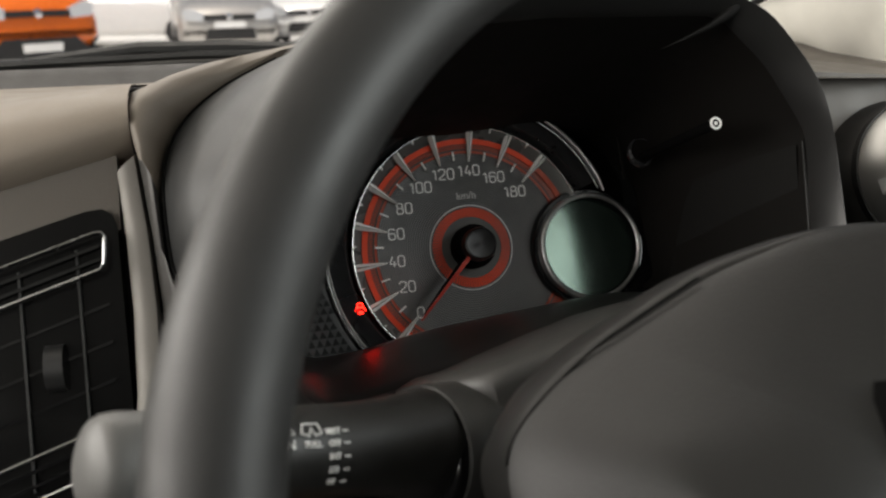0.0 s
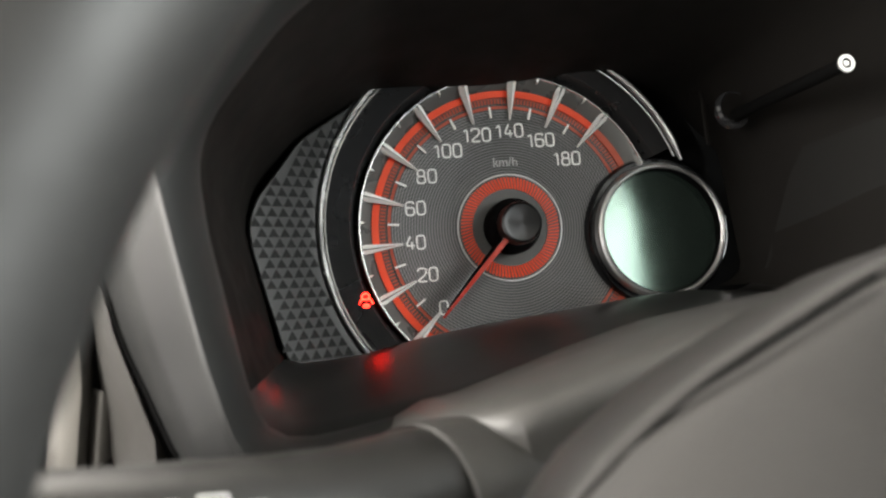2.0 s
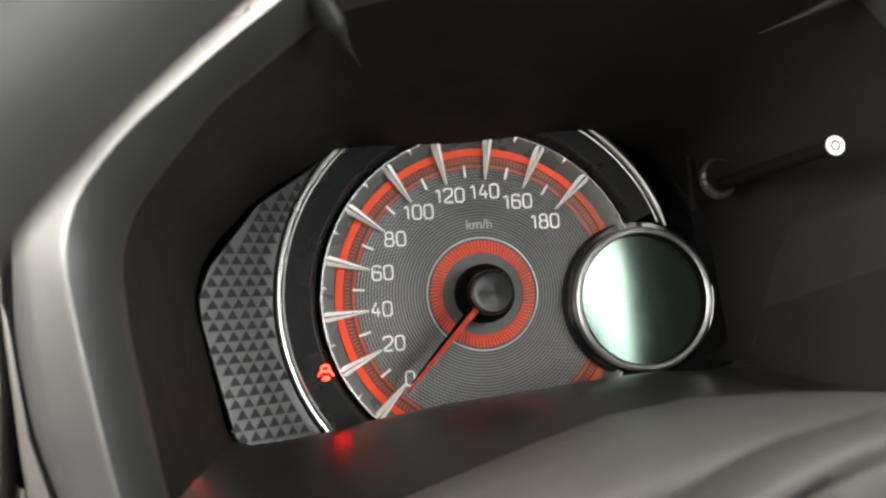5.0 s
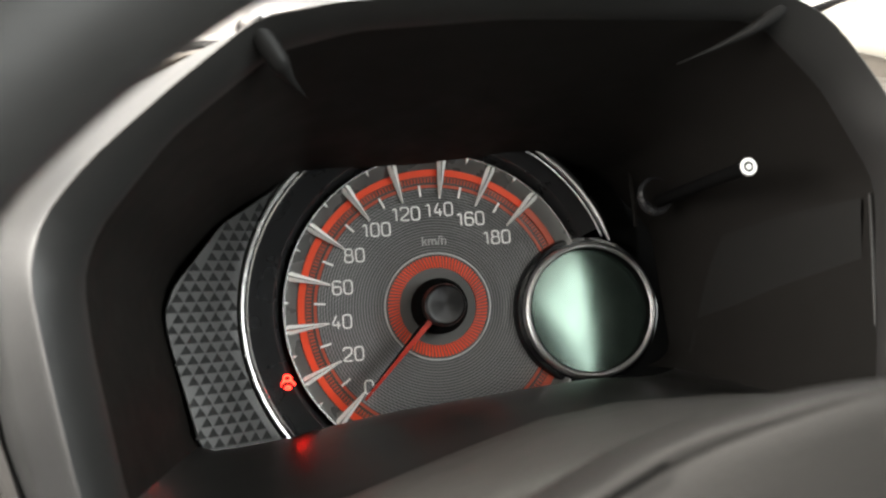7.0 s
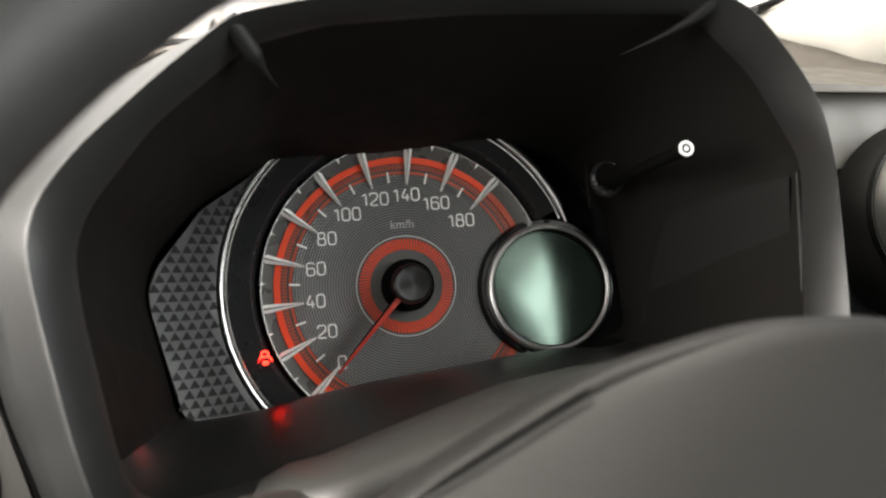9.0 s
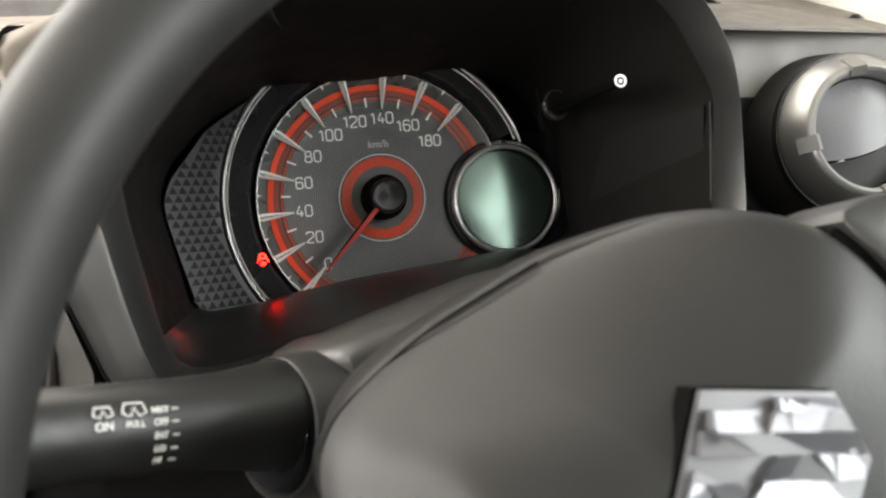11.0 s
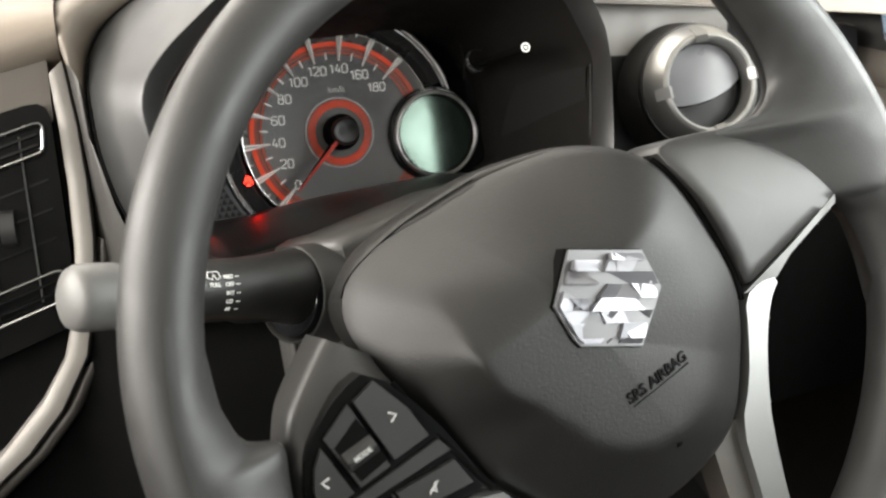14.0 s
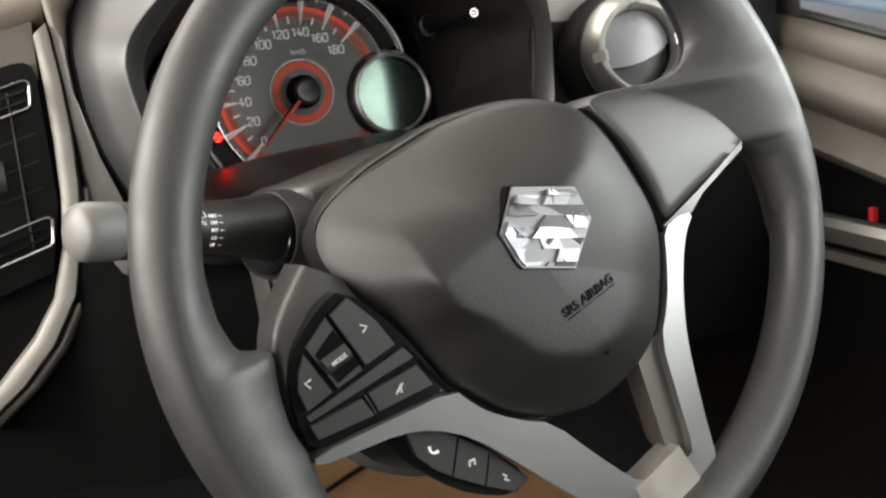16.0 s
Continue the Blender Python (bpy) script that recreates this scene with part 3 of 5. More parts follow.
part("lower_sill", loft([sill_row(s_, r_) for s_, r_ in ((0.0, -0.003), (0.02, 0.0015), (0.08, 0.0036), (0.18, 0.0050), (0.3, 0.0055), (0.45, 0.0052), (0.6, 0.0043), (0.75, 0.0030), (0.88, 0.0016), (0.97, 0.0004), (1.0, -0.001))], False), LIP, hood, "glossy black sill that mirrors the red telltale", smooth=60)
part("hood_lip", loft([INNER, between(INNER, RIDGE, 0.10, -0.0035), between(INNER, RIDGE, 0.78, -0.0020), between(INNER, RIDGE, 0.94, -0.0012), RIDGE]), HOOD, hood, "dark grey inner lip of the frame", smooth=50)
part("hood_frame", loft([RIDGE, between(RIDGE, SEAM, 0.05, -0.0008), between(RIDGE, SEAM, 0.16, 0.0), between(RIDGE, SEAM, 0.5, -0.004), SEAM, between(SEAM, SEAM, 0, 0.02)]), FLANK, hood, "satin grey flank with a bright-catching ridge", smooth=50)

side = sorted((p for p in SEAM if p[0] < -0.100), key=lambda p: p[2])
part("hood_seam", tube([(x - 0.0002, y - 0.0004, z) for x, y, z in side], 0.0007, 6), VOID, hood, "thin black seam beside the flank")
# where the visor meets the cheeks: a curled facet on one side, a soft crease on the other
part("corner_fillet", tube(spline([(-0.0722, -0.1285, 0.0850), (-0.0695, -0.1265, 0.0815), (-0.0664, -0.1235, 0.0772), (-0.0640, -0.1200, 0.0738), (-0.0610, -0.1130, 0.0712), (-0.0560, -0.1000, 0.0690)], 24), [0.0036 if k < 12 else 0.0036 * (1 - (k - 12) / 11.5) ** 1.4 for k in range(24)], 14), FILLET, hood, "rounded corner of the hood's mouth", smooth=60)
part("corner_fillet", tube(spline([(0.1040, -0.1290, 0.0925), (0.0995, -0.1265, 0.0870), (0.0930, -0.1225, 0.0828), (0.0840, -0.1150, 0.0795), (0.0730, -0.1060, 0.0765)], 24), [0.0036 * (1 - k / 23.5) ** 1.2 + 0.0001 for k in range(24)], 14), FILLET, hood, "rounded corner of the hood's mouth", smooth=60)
# Overlay slightly lighter than the shroud: light on this wall painted in.
part("cheek_overlay", loft([[(0.1137, -0.0505, 0.0200), (0.1250, -0.0815, 0.0240), (0.1355, -0.1100, 0.0250)], [(0.1105, -0.0432, 0.0080), (0.1225, -0.0750, 0.0000), (0.1345, -0.1075, 0.0000)], [(0.1044, -0.0262, -0.0310), (0.1210, -0.0710, -0.0360), (0.1328, -0.1030, -0.0285)]], False), CHEEK, hood, "overlay on the hood's cheek, light on the wall painted in", smooth=60)
part("lip_edge", tube([(0.1375, -0.1125, 0.0260), (0.1358, -0.1122, 0.0000), (0.1335, -0.1118, -0.0260)], [0.0004, 0.0008, 0.0008], 8), FLANK, hood, "fine bright edge inside the cheek")
part("mask_edge", tube([(0.0905, -0.012, 0.0850), (0.0918, -0.012, 0.0560), (0.0918, -0.013, 0.0300)], 0.0011, 8, squash=0.6), SHROUD, hood, "raised edge of the black mask")

# panel of dark triangles between shroud and arc: a cone that rises towards its outer edge
PANELGREY = mat("panel_grey", (0.0062, 0.0062, 0.0061), 0.42, grain=0.05)
TRI = mat("triangle_charcoal", (0.0030, 0.0030, 0.0031), 0.6, spec=0.2)
PANEL_EDGE = polar([(-0.0700, 0.0560, 0), (-0.0930, 0.0400, 0), (-0.1120, 0.0150, 0), (-0.1157, 0.0045, 0), (-0.1150, -0.0050, 0), (-0.1110, -0.0230, 0), (-0.1048, -0.0480, 0), (-0.1020, -0.0525, 0), (-0.0960, -0.0545, 0), (-0.0600, -0.0560, 0), (0.05, -0.05, 0), (0.05, 0.05, 0)], (0, 0), 360, 2)


def panel_y(x, z):
    return -0.0080 - 0.80 * max(0.0, math.hypot(x, z) - 0.0892)


rows = []
for deg in range(128, 219):
    ex, _, ez = PANEL_EDGE[(deg + 180) % 360]
    er, a = max(0.0900, math.hypot(ex, ez)), radians(deg)
    row = [(r * math.cos(a), panel_y(r * math.cos(a), r * math.sin(a)), r * math.sin(a)) for r in np.linspace(0.0884, er, 8)]
    row += [((er + d) * math.cos(a), row[-1][1] + dy, (er + d) * math.sin(a)) for d, dy in ((0.0007, 0.0005), (0.0010, 0.0016), (0.0010, 0.012))]
    rows.append(row)
part("triangle_panel", loft(rows, False), PANELGREY, cluster, "charcoal panel patterned with small dark triangles")
for row in range(28):
    z = -0.0530 + row * 0.0042
    for col in range(16):
        x = -0.1180 + col * 0.0045 + (0.00225 if row % 2 else 0)
        ex, _, ez = PANEL_EDGE[int(round(math.degrees(math.atan2(z, x)))) + 180 - (360 if math.atan2(z, x) > math.pi * 0.999 else 0)]
        if math.hypot(x, z) < 0.0908 or math.hypot(x, z) > math.hypot(ex, ez) - 0.0010 or x > -0.05:
            continue
        tri = [(x - 0.0021, z - 0.0018), (x + 0.0021, z - 0.0018), (x, z + 0.0020)]
        verts = [(u, panel_y(u, v) - d, v) for d in (0.0004, -0.0008) for u, v in tri]
        me = bpy.data.meshes.new("triangle")
        me.from_pydata(verts, [], [(0, 1, 2), (5, 4, 3), (0, 3, 4, 1), (1, 4, 5, 2), (2, 5, 3, 0)])
        me.materials.append(TRI)
        new("triangle", me).parent = cluster

# ---- steering wheel, turned about 22 degrees anticlockwise ----
WA, WB, WN = Vector((0.99899, 0.04495, 0.0)), Vector((-0.00447, 0.0993, 0.99505)), Vector((0.04473, -0.99404, 0.0994))
WHEEL = CAR @ Matrix(((WA.x, -WN.x, WB.x, 0.022), (WA.y, -WN.y, WB.y, -0.285), (WA.z, -WN.z, WB.z, -0.088), (0, 0, 0, 1)))
wheel = thing("steering_wheel", "grey three-spoke steering wheel with silver trim, slightly turned", "steering wheel", WHEEL)
RR, TR, RX, RZ = 0.1728, 0.0139, 0.007, -0.004

# the rim: oval section, with shallow thumb swellings
rings = []
for i in range(160):
    a = 2 * math.pi * i / 160
    swell = 1 + 0.05 * math.exp(-((math.degrees(a) - 60) / 16) ** 2)
    ring = []
    for k in range(28):
        b = 2 * math.pi * k / 28
        rr = RR + TR * swell * math.cos(b) - 0.003 * math.exp(-((math.degrees(a) - 112) / 17) ** 2) * max(0.0, -math.cos(b))
        ring.append((RX + rr * math.cos(a), -TR * 1.06 * swell * math.sin(b) + 0.03 * rr * math.sin(a), RZ + rr * math.sin(a)))
    rings.append(ring)
rings.append(rings[0])
bm = loft(rings)
bmesh.ops.remove_doubles(bm, verts=bm.verts, dist=1e-6)
part("rim", bm, RIM, wheel, "grey grained urethane rim")

# airbag pad: a dome that falls back towards the upper left
PC = (-0.004, -0.014)
EDGE = polar([(0.050, 0.0560, 0.010), (0.0625, 0.0343, 0.004), (0.0757, 0.0064, 0.001), (0.0798, -0.009, 0.000), (0.078, -0.0296, 0.000), (0.0698, -0.064, 0.001), (0.0545, -0.0785, 0.002), (0.0279, -0.0917, 0.003), (-0.0009, -0.0920, 0.004),
              (-0.0239, -0.0850, 0.005), (-0.0509, -0.0650, 0.008), (-0.0743, -0.0340, 0.014), (-0.0885, -0.0090, 0.030), (-0.0915, 0.0025, 0.050), (-0.0865, 0.0215, 0.052), (-0.0560, 0.0420, 0.050), (-0.0159, 0.0600, 0.046), (0.0183, 0.0670, 0.034), (0.0372, 0.0650, 0.022)], PC, 240, 24)
# two surfaces meet in one crisp line: a face that bends back towards the top, and flanks that rise from the edge
FLANKS = ((-60, 0.49), (0, 0.53), (30, 0.55), (60, 0.70), (100, 1.2), (150, 1.7), (166, 1.8), (180, 1.45), (200, 0.95), (217, 0.70), (254, 0.54), (299, 0.49))


def flank_slope(deg):
    """The steepness of the flank, eased over a stretch of the outline."""
    steps = range(-30, 31, 5)
    weights = [math.exp(-(d / 15) ** 2) for d in steps]
    return sum(w * float(np.interp((deg + d + 60) % 360 - 60, [f[0] for f in FLANKS], [f[1] for f in FLANKS])) for d, w in zip(steps, weights)) / sum(weights)


def pad_body(x, z):
    """The pad's face: level below, bending back towards the upper left."""
    return -0.0163 + 6.54 * max(0.0, -0.45 * x + 0.89 * z - 0.011) ** 1.55


def laid(bm):
    """Bends a flat piece so that it lies on the pad's face."""
    for v in bm.verts:
        v.co.y += pad_body(v.co.x, v.co.z) + 0.0163
    return bm


def pad_y(x, z, slope, yy, gap, deg):
    crisp = min(1.0, max(0.0, (deg - 128) / 25)) * min(1.0, max(0.0, (345 - deg) / 40))
    round_ = 0.0016 * crisp + 0.009 * (1 - crisp)
    body = pad_body(x, z)
    flank = yy - slope * gap
    return 0.5 * (body + flank + math.sqrt((body - flank) ** 2 + round_ ** 2)) + 0.0018 * max(0.0, 1 - gap / 0.0042) ** 2


slopes = [flank_slope(math.degrees(math.atan2(z - PC[1], x - PC[0]))) for x, _, z in EDGE]


rows = []
for k in range(56):
    s_ = 1 - 0.98 * (k / 55) ** 1.15
    row = []
    for (x, yy, z), slope in zip(EDGE, slopes):
        px, pz = PC[0] + (x - PC[0]) * s_, PC[1] + (z - PC[1]) * s_
        row.append((px, pad_y(px, pz, slope, yy - 0.0035, (1 - s_) * math.hypot(x - PC[0], z - PC[1]), math.degrees(math.atan2(z - PC[1], x - PC[0])) % 360), pz))
    rows.append(row)


def behind(out_, back):
    """A ring of the back cover: only its upper half swells out behind the edge, the rest tucks in."""
    ring = []
    for x, y, z in EDGE:
        w = min(1.0, max(0.0, (z - 0.012) / 0.02))
        d = Vector((x - PC[0], z - PC[1])).normalized() * (out_ * w - 0.0022 * (1 - w))
        ring.append((x + d.x, y + back * (0.5 + 0.5 * w), z + d.y))
    return ring


airbag = part("airbag_pad", loft(rows, True, (False, True)), PAD, wheel, "dark grained airbag cover", smooth=60)
part("back_cover", loft([behind(-0.012, 0.060), behind(-0.003, 0.040), behind(0.0015, 0.026), behind(0.0022, 0.014), behind(0.0014, 0.006), behind(0.0004, 0.0022), behind(-0.0012, 0.0012), behind(-0.0030, 0.0040)]), PAD, wheel, "dark shell behind the airbag cover", smooth=60)
for test in (lambda x, z: x < 0.004 and z < -0.017, lambda x, z: x > 0.048 and z > -0.012):
    run = sorted((math.atan2(z - PC[1], x - PC[0]), (x + 0.0012 * (1 if x > 0 else -1), y - 0.0005 if x > 0 else 0.0015 + 9.0 * max(0.0, z + 0.046) ** 2, z - (0.0012 if x < 0 else 0))) for x, y, z in EDGE if test(x, z))
    part("pad_gap", tube([v for _, v in run], [0.0005 + 0.0011 * min(1, 6 * (1 - k / len(run))) if run[0][1][0] < 0 else 0.0017 for k in range(len(run))], 8), VOID, wheel, "dark gap round the airbag cover")
run = sorted((math.atan2(z - PC[1], x - PC[0]), (x, y + 0.0003, z)) for x, y, z in EDGE if z > 0.012 and x < -0.020)
part("pad_gap", tube([v for _, v in run], 0.0004, 6), VOID, wheel, "dark seam along the cover's top")
# silver badge, plain facets in a bright edge
HEX = [(-0.0103, 0.0221), (0.0181, 0.0181), (0.0253, 0.0022), (0.0127, -0.0197), (-0.0153, -0.0150), (-0.0178, -0.0120), (-0.0245, 0.0018)]
part("badge_seat", laid(prism([(x * 1.03 - 0.0004, z * 1.03) for x, z in HEX], -0.0166, -0.0100, 0.0003)), VOID, wheel, "dark recess round the badge")
badge = part("badge", laid(prism(HEX, -0.0178, -0.0150, 0.0006)), BADGEEDGE, wheel, "faceted chrome badge")


def clipped(poly, a, b, c):
    """The part of a polygon where a*x + b*z <= c."""
    out = []
    for p, q in zip(poly, poly[1:] + poly[:1]):
        dp, dq = a * p[0] + b * p[1] - c, a * q[0] + b * q[1] - c
        if dp <= 0:
            out.append(p)
        if dp * dq < 0:
            k = dp / (dp - dq)
            out.append((p[0] + (q[0] - p[0]) * k, p[1] + (q[1] - p[1]) * k))
    return out


# crystal-cut face: slanted strips, each broken into pieces that tilt their own way
rnd = random.Random(23)
FIELD = [(0.001 + (x - 0.001) * 0.94, z * 0.94) for x, z in HEX]
levels = [-0.025, -0.0145, -0.0085, -0.0035, 0.0015, 0.0070, 0.0120, 0.0165, 0.028]
for z0, z1 in zip(levels, levels[1:]):
    strip_ = clipped(clipped(FIELD, 0.14, 1, z1), -0.14, -1, -z0)
    cuts = sorted(rnd.uniform(-0.018, 0.020) for _ in range(3))
    for x0, x1 in zip([-0.05] + cuts, cuts + [0.05]):
        lean = rnd.uniform(-1.8, 1.8)
        piece = clipped(clipped(strip_, 1, lean, x1), -1, -lean, -x0)
        if len(piece) < 3:
            continue
        tx_, tz_ = rnd.uniform(-0.24, 0.24), rnd.uniform(-0.26, 0.26)
        mx_, mz_ = sum(p[0] for p in piece) / len(piece), sum(p[1] for p in piece) / len(piece)
        bm = prism(piece, 0.0, 0.0025)
        for v in bm.verts:
            v.co.y += -0.0187 + tx_ * (v.co.x - mx_) + tz_ * (v.co.z - mz_)
        part("facet", laid(bm), BADGE, badge, smooth=3)
skin = BVHTree.FromPolygons([tuple(v.co) for v in airbag.data.vertices], [tuple(p.vertices) for p in airbag.data.polygons])


def draped(bm, proud):
    """Lays flat print, drawn round y = 0, on the pad's skin."""
    for v in bm.verts:
        hit = skin.ray_cast(Vector((v.co.x, -0.2, v.co.z)), Vector((0, 1, 0)))[0]
        v.co.y += hit.y - proud
    return bm


TXT = pose(0.0193, 0.0, -0.0338, 0, -21.9, 0)
BLACKINK = mat("moulded_lettering", (0.0028, 0.0028, 0.0028), 0.7, spec=0.1)
part("airbag_lettering", draped(letters("SRS AIRBAG", 0.0064, TXT, 0.0004), 0.00025), BLACKINK, wheel, "sunken black lettering")
part("lettering_line", draped(box((-0.0162, -0.0003, -0.0037), (0.0162, 0.0003, -0.0033), 0, TXT), 0.0005), BLACKINK, wheel)
part("moulding_mark", draped(box((0.0262, -0.0003, -0.0645), (0.0287, 0.0004, -0.0625), 0.0002), 0.0001), VOID, wheel)


def plate(outline, y0, y1, material, name, label="", steps=1, width=0.0015, parent=None):
    return part(name, prism(rounded(outline, steps) if steps else outline, y0, y1, width), material, parent or wheel, label)


# right spoke: a smooth plate, and the rubber web that flows into the rim
SPC = (0.098, 0.031)


def spoke_y(z):
    return -0.0035 + 7.0 * max(0.0, z - 0.018) ** 2


edge = polar([(0.0500, 0.0590, 0), (0.0640, 0.0640, 0), (0.0853, 0.0660, 0), (0.0985, 0.0668, 0), (0.1095, 0.0630, 0), (0.1233, 0.0550, 0), (0.1380, 0.0437, 0), (0.1463, 0.0351, 0), (0.1452, 0.0305, 0), (0.1130, 0.0115, 0), (0.0815, -0.0070, 0), (0.0778, 0.0064, 0), (0.0652, 0.0343, 0)], SPC, 96, 1)


def spoke_ring(s, lift):
    return [(SPC[0] + (x - SPC[0]) * s, spoke_y(SPC[1] + (z - SPC[1]) * s) + lift, SPC[1] + (z - SPC[1]) * s) for x, _, z in edge]


part("spoke_plate", loft([spoke_ring(1, 0.03), spoke_ring(1, 0.0014), spoke_ring(0.992, 0.0004), spoke_ring(0.978, 0.0), spoke_ring(0.75, -0.0002), spoke_ring(0.45, -0.0004), spoke_ring(0.15, -0.0005), spoke_ring(0.01, -0.0005)], True, (True, True)), SPOKE, wheel, "smooth grey spoke cover", smooth=50)


def flowing(contour, n=90, skirt=0.014):
    """A skin from an inner contour up to the rim's crest, which it meets level: (angle, radius, y) round the rim's centre."""
    rows = []
    degs = np.linspace(contour[0][0], contour[-1][0], n)
    order = sorted(contour)
    for deg in degs:
        r0, ya = (float(np.interp(deg, [c[0] for c in order], [c[k] for c in order])) for k in (1, 2))
        a = radians(deg)
        swell = 1 + 0.05 * math.exp(-((deg - 60) / 16) ** 2)
        r1, yb = RR + 0.0004, -TR * 1.06 * swell + 0.03 * RR * math.sin(a) - 0.00008
        bulge = min(2.0, max(1.0, 2 - ((r1 - r0) / TR - 1) / 1.2))
        row = [(r0, ya + skirt), (r0, ya + 0.003 * (2 - bulge))]
        for t_ in (0.0, 0.01, 0.03, 0.06, 0.10, 0.16, 0.23, 0.31, 0.40, 0.50, 0.60, 0.70, 0.80, 0.90, 1.0):
            row.append((r0 + (r1 - r0) * t_, ya + (yb - ya) * (1 - (1 - t_) ** 2) ** (1 / bulge) + 0.003 * (2 - bulge) * max(0.0, 1 - t_ / 0.10) ** 2))
        rows.append([(RX + r * math.cos(a), y, RZ + r * math.sin(a)) for r, y in row])
    return loft(rows, False)


# right web: from the upper hole's edge, behind the spoke cover, to the lower hole's edge;
# (inner x, z, y, angle where it meets the rim's crest, share of the full roll)
def at(deg, r0):
    return (RX + r0 * math.cos(radians(deg)), RZ + r0 * math.sin(radians(deg)))


WEB = [(*at(d, r0), y, d, 1.0) for d, r0, y in ((68, 0.1650, 0.002), (62, 0.1606, 0.004), (59.8, 0.1592, 0.004), (56, 0.1562, 0.004), (52, 0.1532, 0.004), (46.2, 0.1500, 0.004), (41.7, 0.1466, 0.004))]
WEB += [(0.1184, 0.0830, 0.0040, 37.0, 0.85), (0.1150, 0.0755, 0.0045, 33.0, 0.6), (0.1090, 0.0700, 0.0060, 30.0, 0.4), (0.1000, 0.0673, 0.0080, 27.5, 0.2), (0.0854, 0.0650, 0.0110, 25.5, 0.0), (0.0640, 0.0620, 0.0150, 24.0, 0.0),
        (0.0800, 0.0560, 0.0150, 21.5, 0.0), (0.0980, 0.0460, 0.0110, 18.5, 0.1), (0.1100, 0.0370, 0.0080, 16.0, 0.3), (*at(14.2, 0.1240), 0.0050, 14.2, 0.7)]
WEB += [(*at(d, r0), y, d, 1.0) for d, r0, y in ((12.8, 0.1370, 0.002), (11.4, 0.1438, 0.003), (8.8, 0.1501, 0.004), (4.5, 0.1535, 0.004), (0.4, 0.1565, 0.004), (-4, 0.1590, 0.004), (-8, 0.1612, 0.003), (-14, 0.1660, -0.002))]
marks = np.linspace(0, len(WEB) - 1, 160)
run = [tuple(float(np.interp(m_, range(len(WEB)), [w[k] for w in WEB])) for k in range(5)) for m_ in marks]
for _ in range(5):
    run = [run[0]] + [tuple((u + 2 * v + w) / 4 for u, v, w in zip(p, q, r_)) for p, q, r_ in zip(run, run[1:], run[2:])] + [run[-1]]
rows = []
for x0, z0, ya, deg, full in run:
    a = radians(deg)
    x1, z1 = RX + (RR + 0.0004) * math.cos(a), RZ + (RR + 0.0004) * math.sin(a)
    yb = -TR * 1.06 * (1 + 0.05 * math.exp(-((deg - 60) / 16) ** 2)) + 0.03 * RR * math.sin(a) - 0.00008
    bulge = min(2.0, max(1.0, 2 - (math.hypot(x1 - x0, z1 - z0) / TR - 1) / 1.2))
    row = [(x0, ya + 0.006, z0), (x0, ya + 0.003 * (2 - bulge), z0)]
    for t_ in (0.0, 0.01, 0.03, 0.06, 0.10, 0.16, 0.23, 0.31, 0.40, 0.50, 0.60, 0.70, 0.80, 0.90, 1.0):
        rise = full * (1 - (1 - t_) ** 2) ** (1 / bulge) + (1 - full) * t_ * t_ * (3 - 2 * t_)
        row.append((x0 + (x1 - x0) * t_, ya + (yb - ya) * rise + 0.003 * (2 - bulge) * max(0.0, 1 - t_ / 0.10) ** 2, z0 + (z1 - z0) * t_))
    rows.append(row)
part("spoke_web", loft(rows, False), RIM, wheel, "grey web flowing into the rim", smooth=70)
# left spoke
lp = spline([(-0.0905, -0.0060, -0.1095, 0.0040), (-0.0860, -0.0150, -0.1215, -0.0140), (-0.0750, -0.0310, -0.1265, -0.0260), (-0.0640, -0.0450, -0.1290, -0.0450), (-0.0500, -0.0640, -0.1270, -0.0640), (-0.0480, -0.0700, -0.1180, -0.0830)], 22)
rows = []
for x0, z0, x1, z1 in lp:
    back = 9.0 * max(0.0, 0.5 * (z0 + z1) + 0.046) ** 2
    rows.append([(x0 + (x1 - x0) * q + 0.24 * back, 0.0030 + back + d + 0.004 * (2 * q - 1) ** 4, z0 + (z1 - z0) * q - 0.17 * back) for q, d in ((-0.01, 0.025), (0.0, 0.003), (0.03, 0.0008), (0.08, 0), (0.3, 0), (0.5, 0), (0.7, 0), (0.92, 0), (0.97, 0.0008), (1.0, 0.003), (1.01, 0.025))])
part("spoke_plate", loft(rows, False), SPOKE, wheel, "grey spoke cover under the buttons", smooth=60)
part("spoke_web", flowing([(173, 0.1604, 0.004), (178, 0.1578, 0.004), (184, 0.1560, 0.004), (188.6, 0.1523, 0.003), (190.3, 0.1488, 0.002), (191.3, 0.1390, 0.0), (193, 0.1393, -0.001), (198.6, 0.1433, -0.002), (204.3, 0.1466, -0.002), (209.3, 0.1470, -0.001), (212.4, 0.1490, 0.001), (217.7, 0.1535, 0.003), (227, 0.1565, 0.004), (233, 0.1600, 0.004)], 110, 0.012), RIM, wheel, "grey web flowing into the rim", smooth=60)
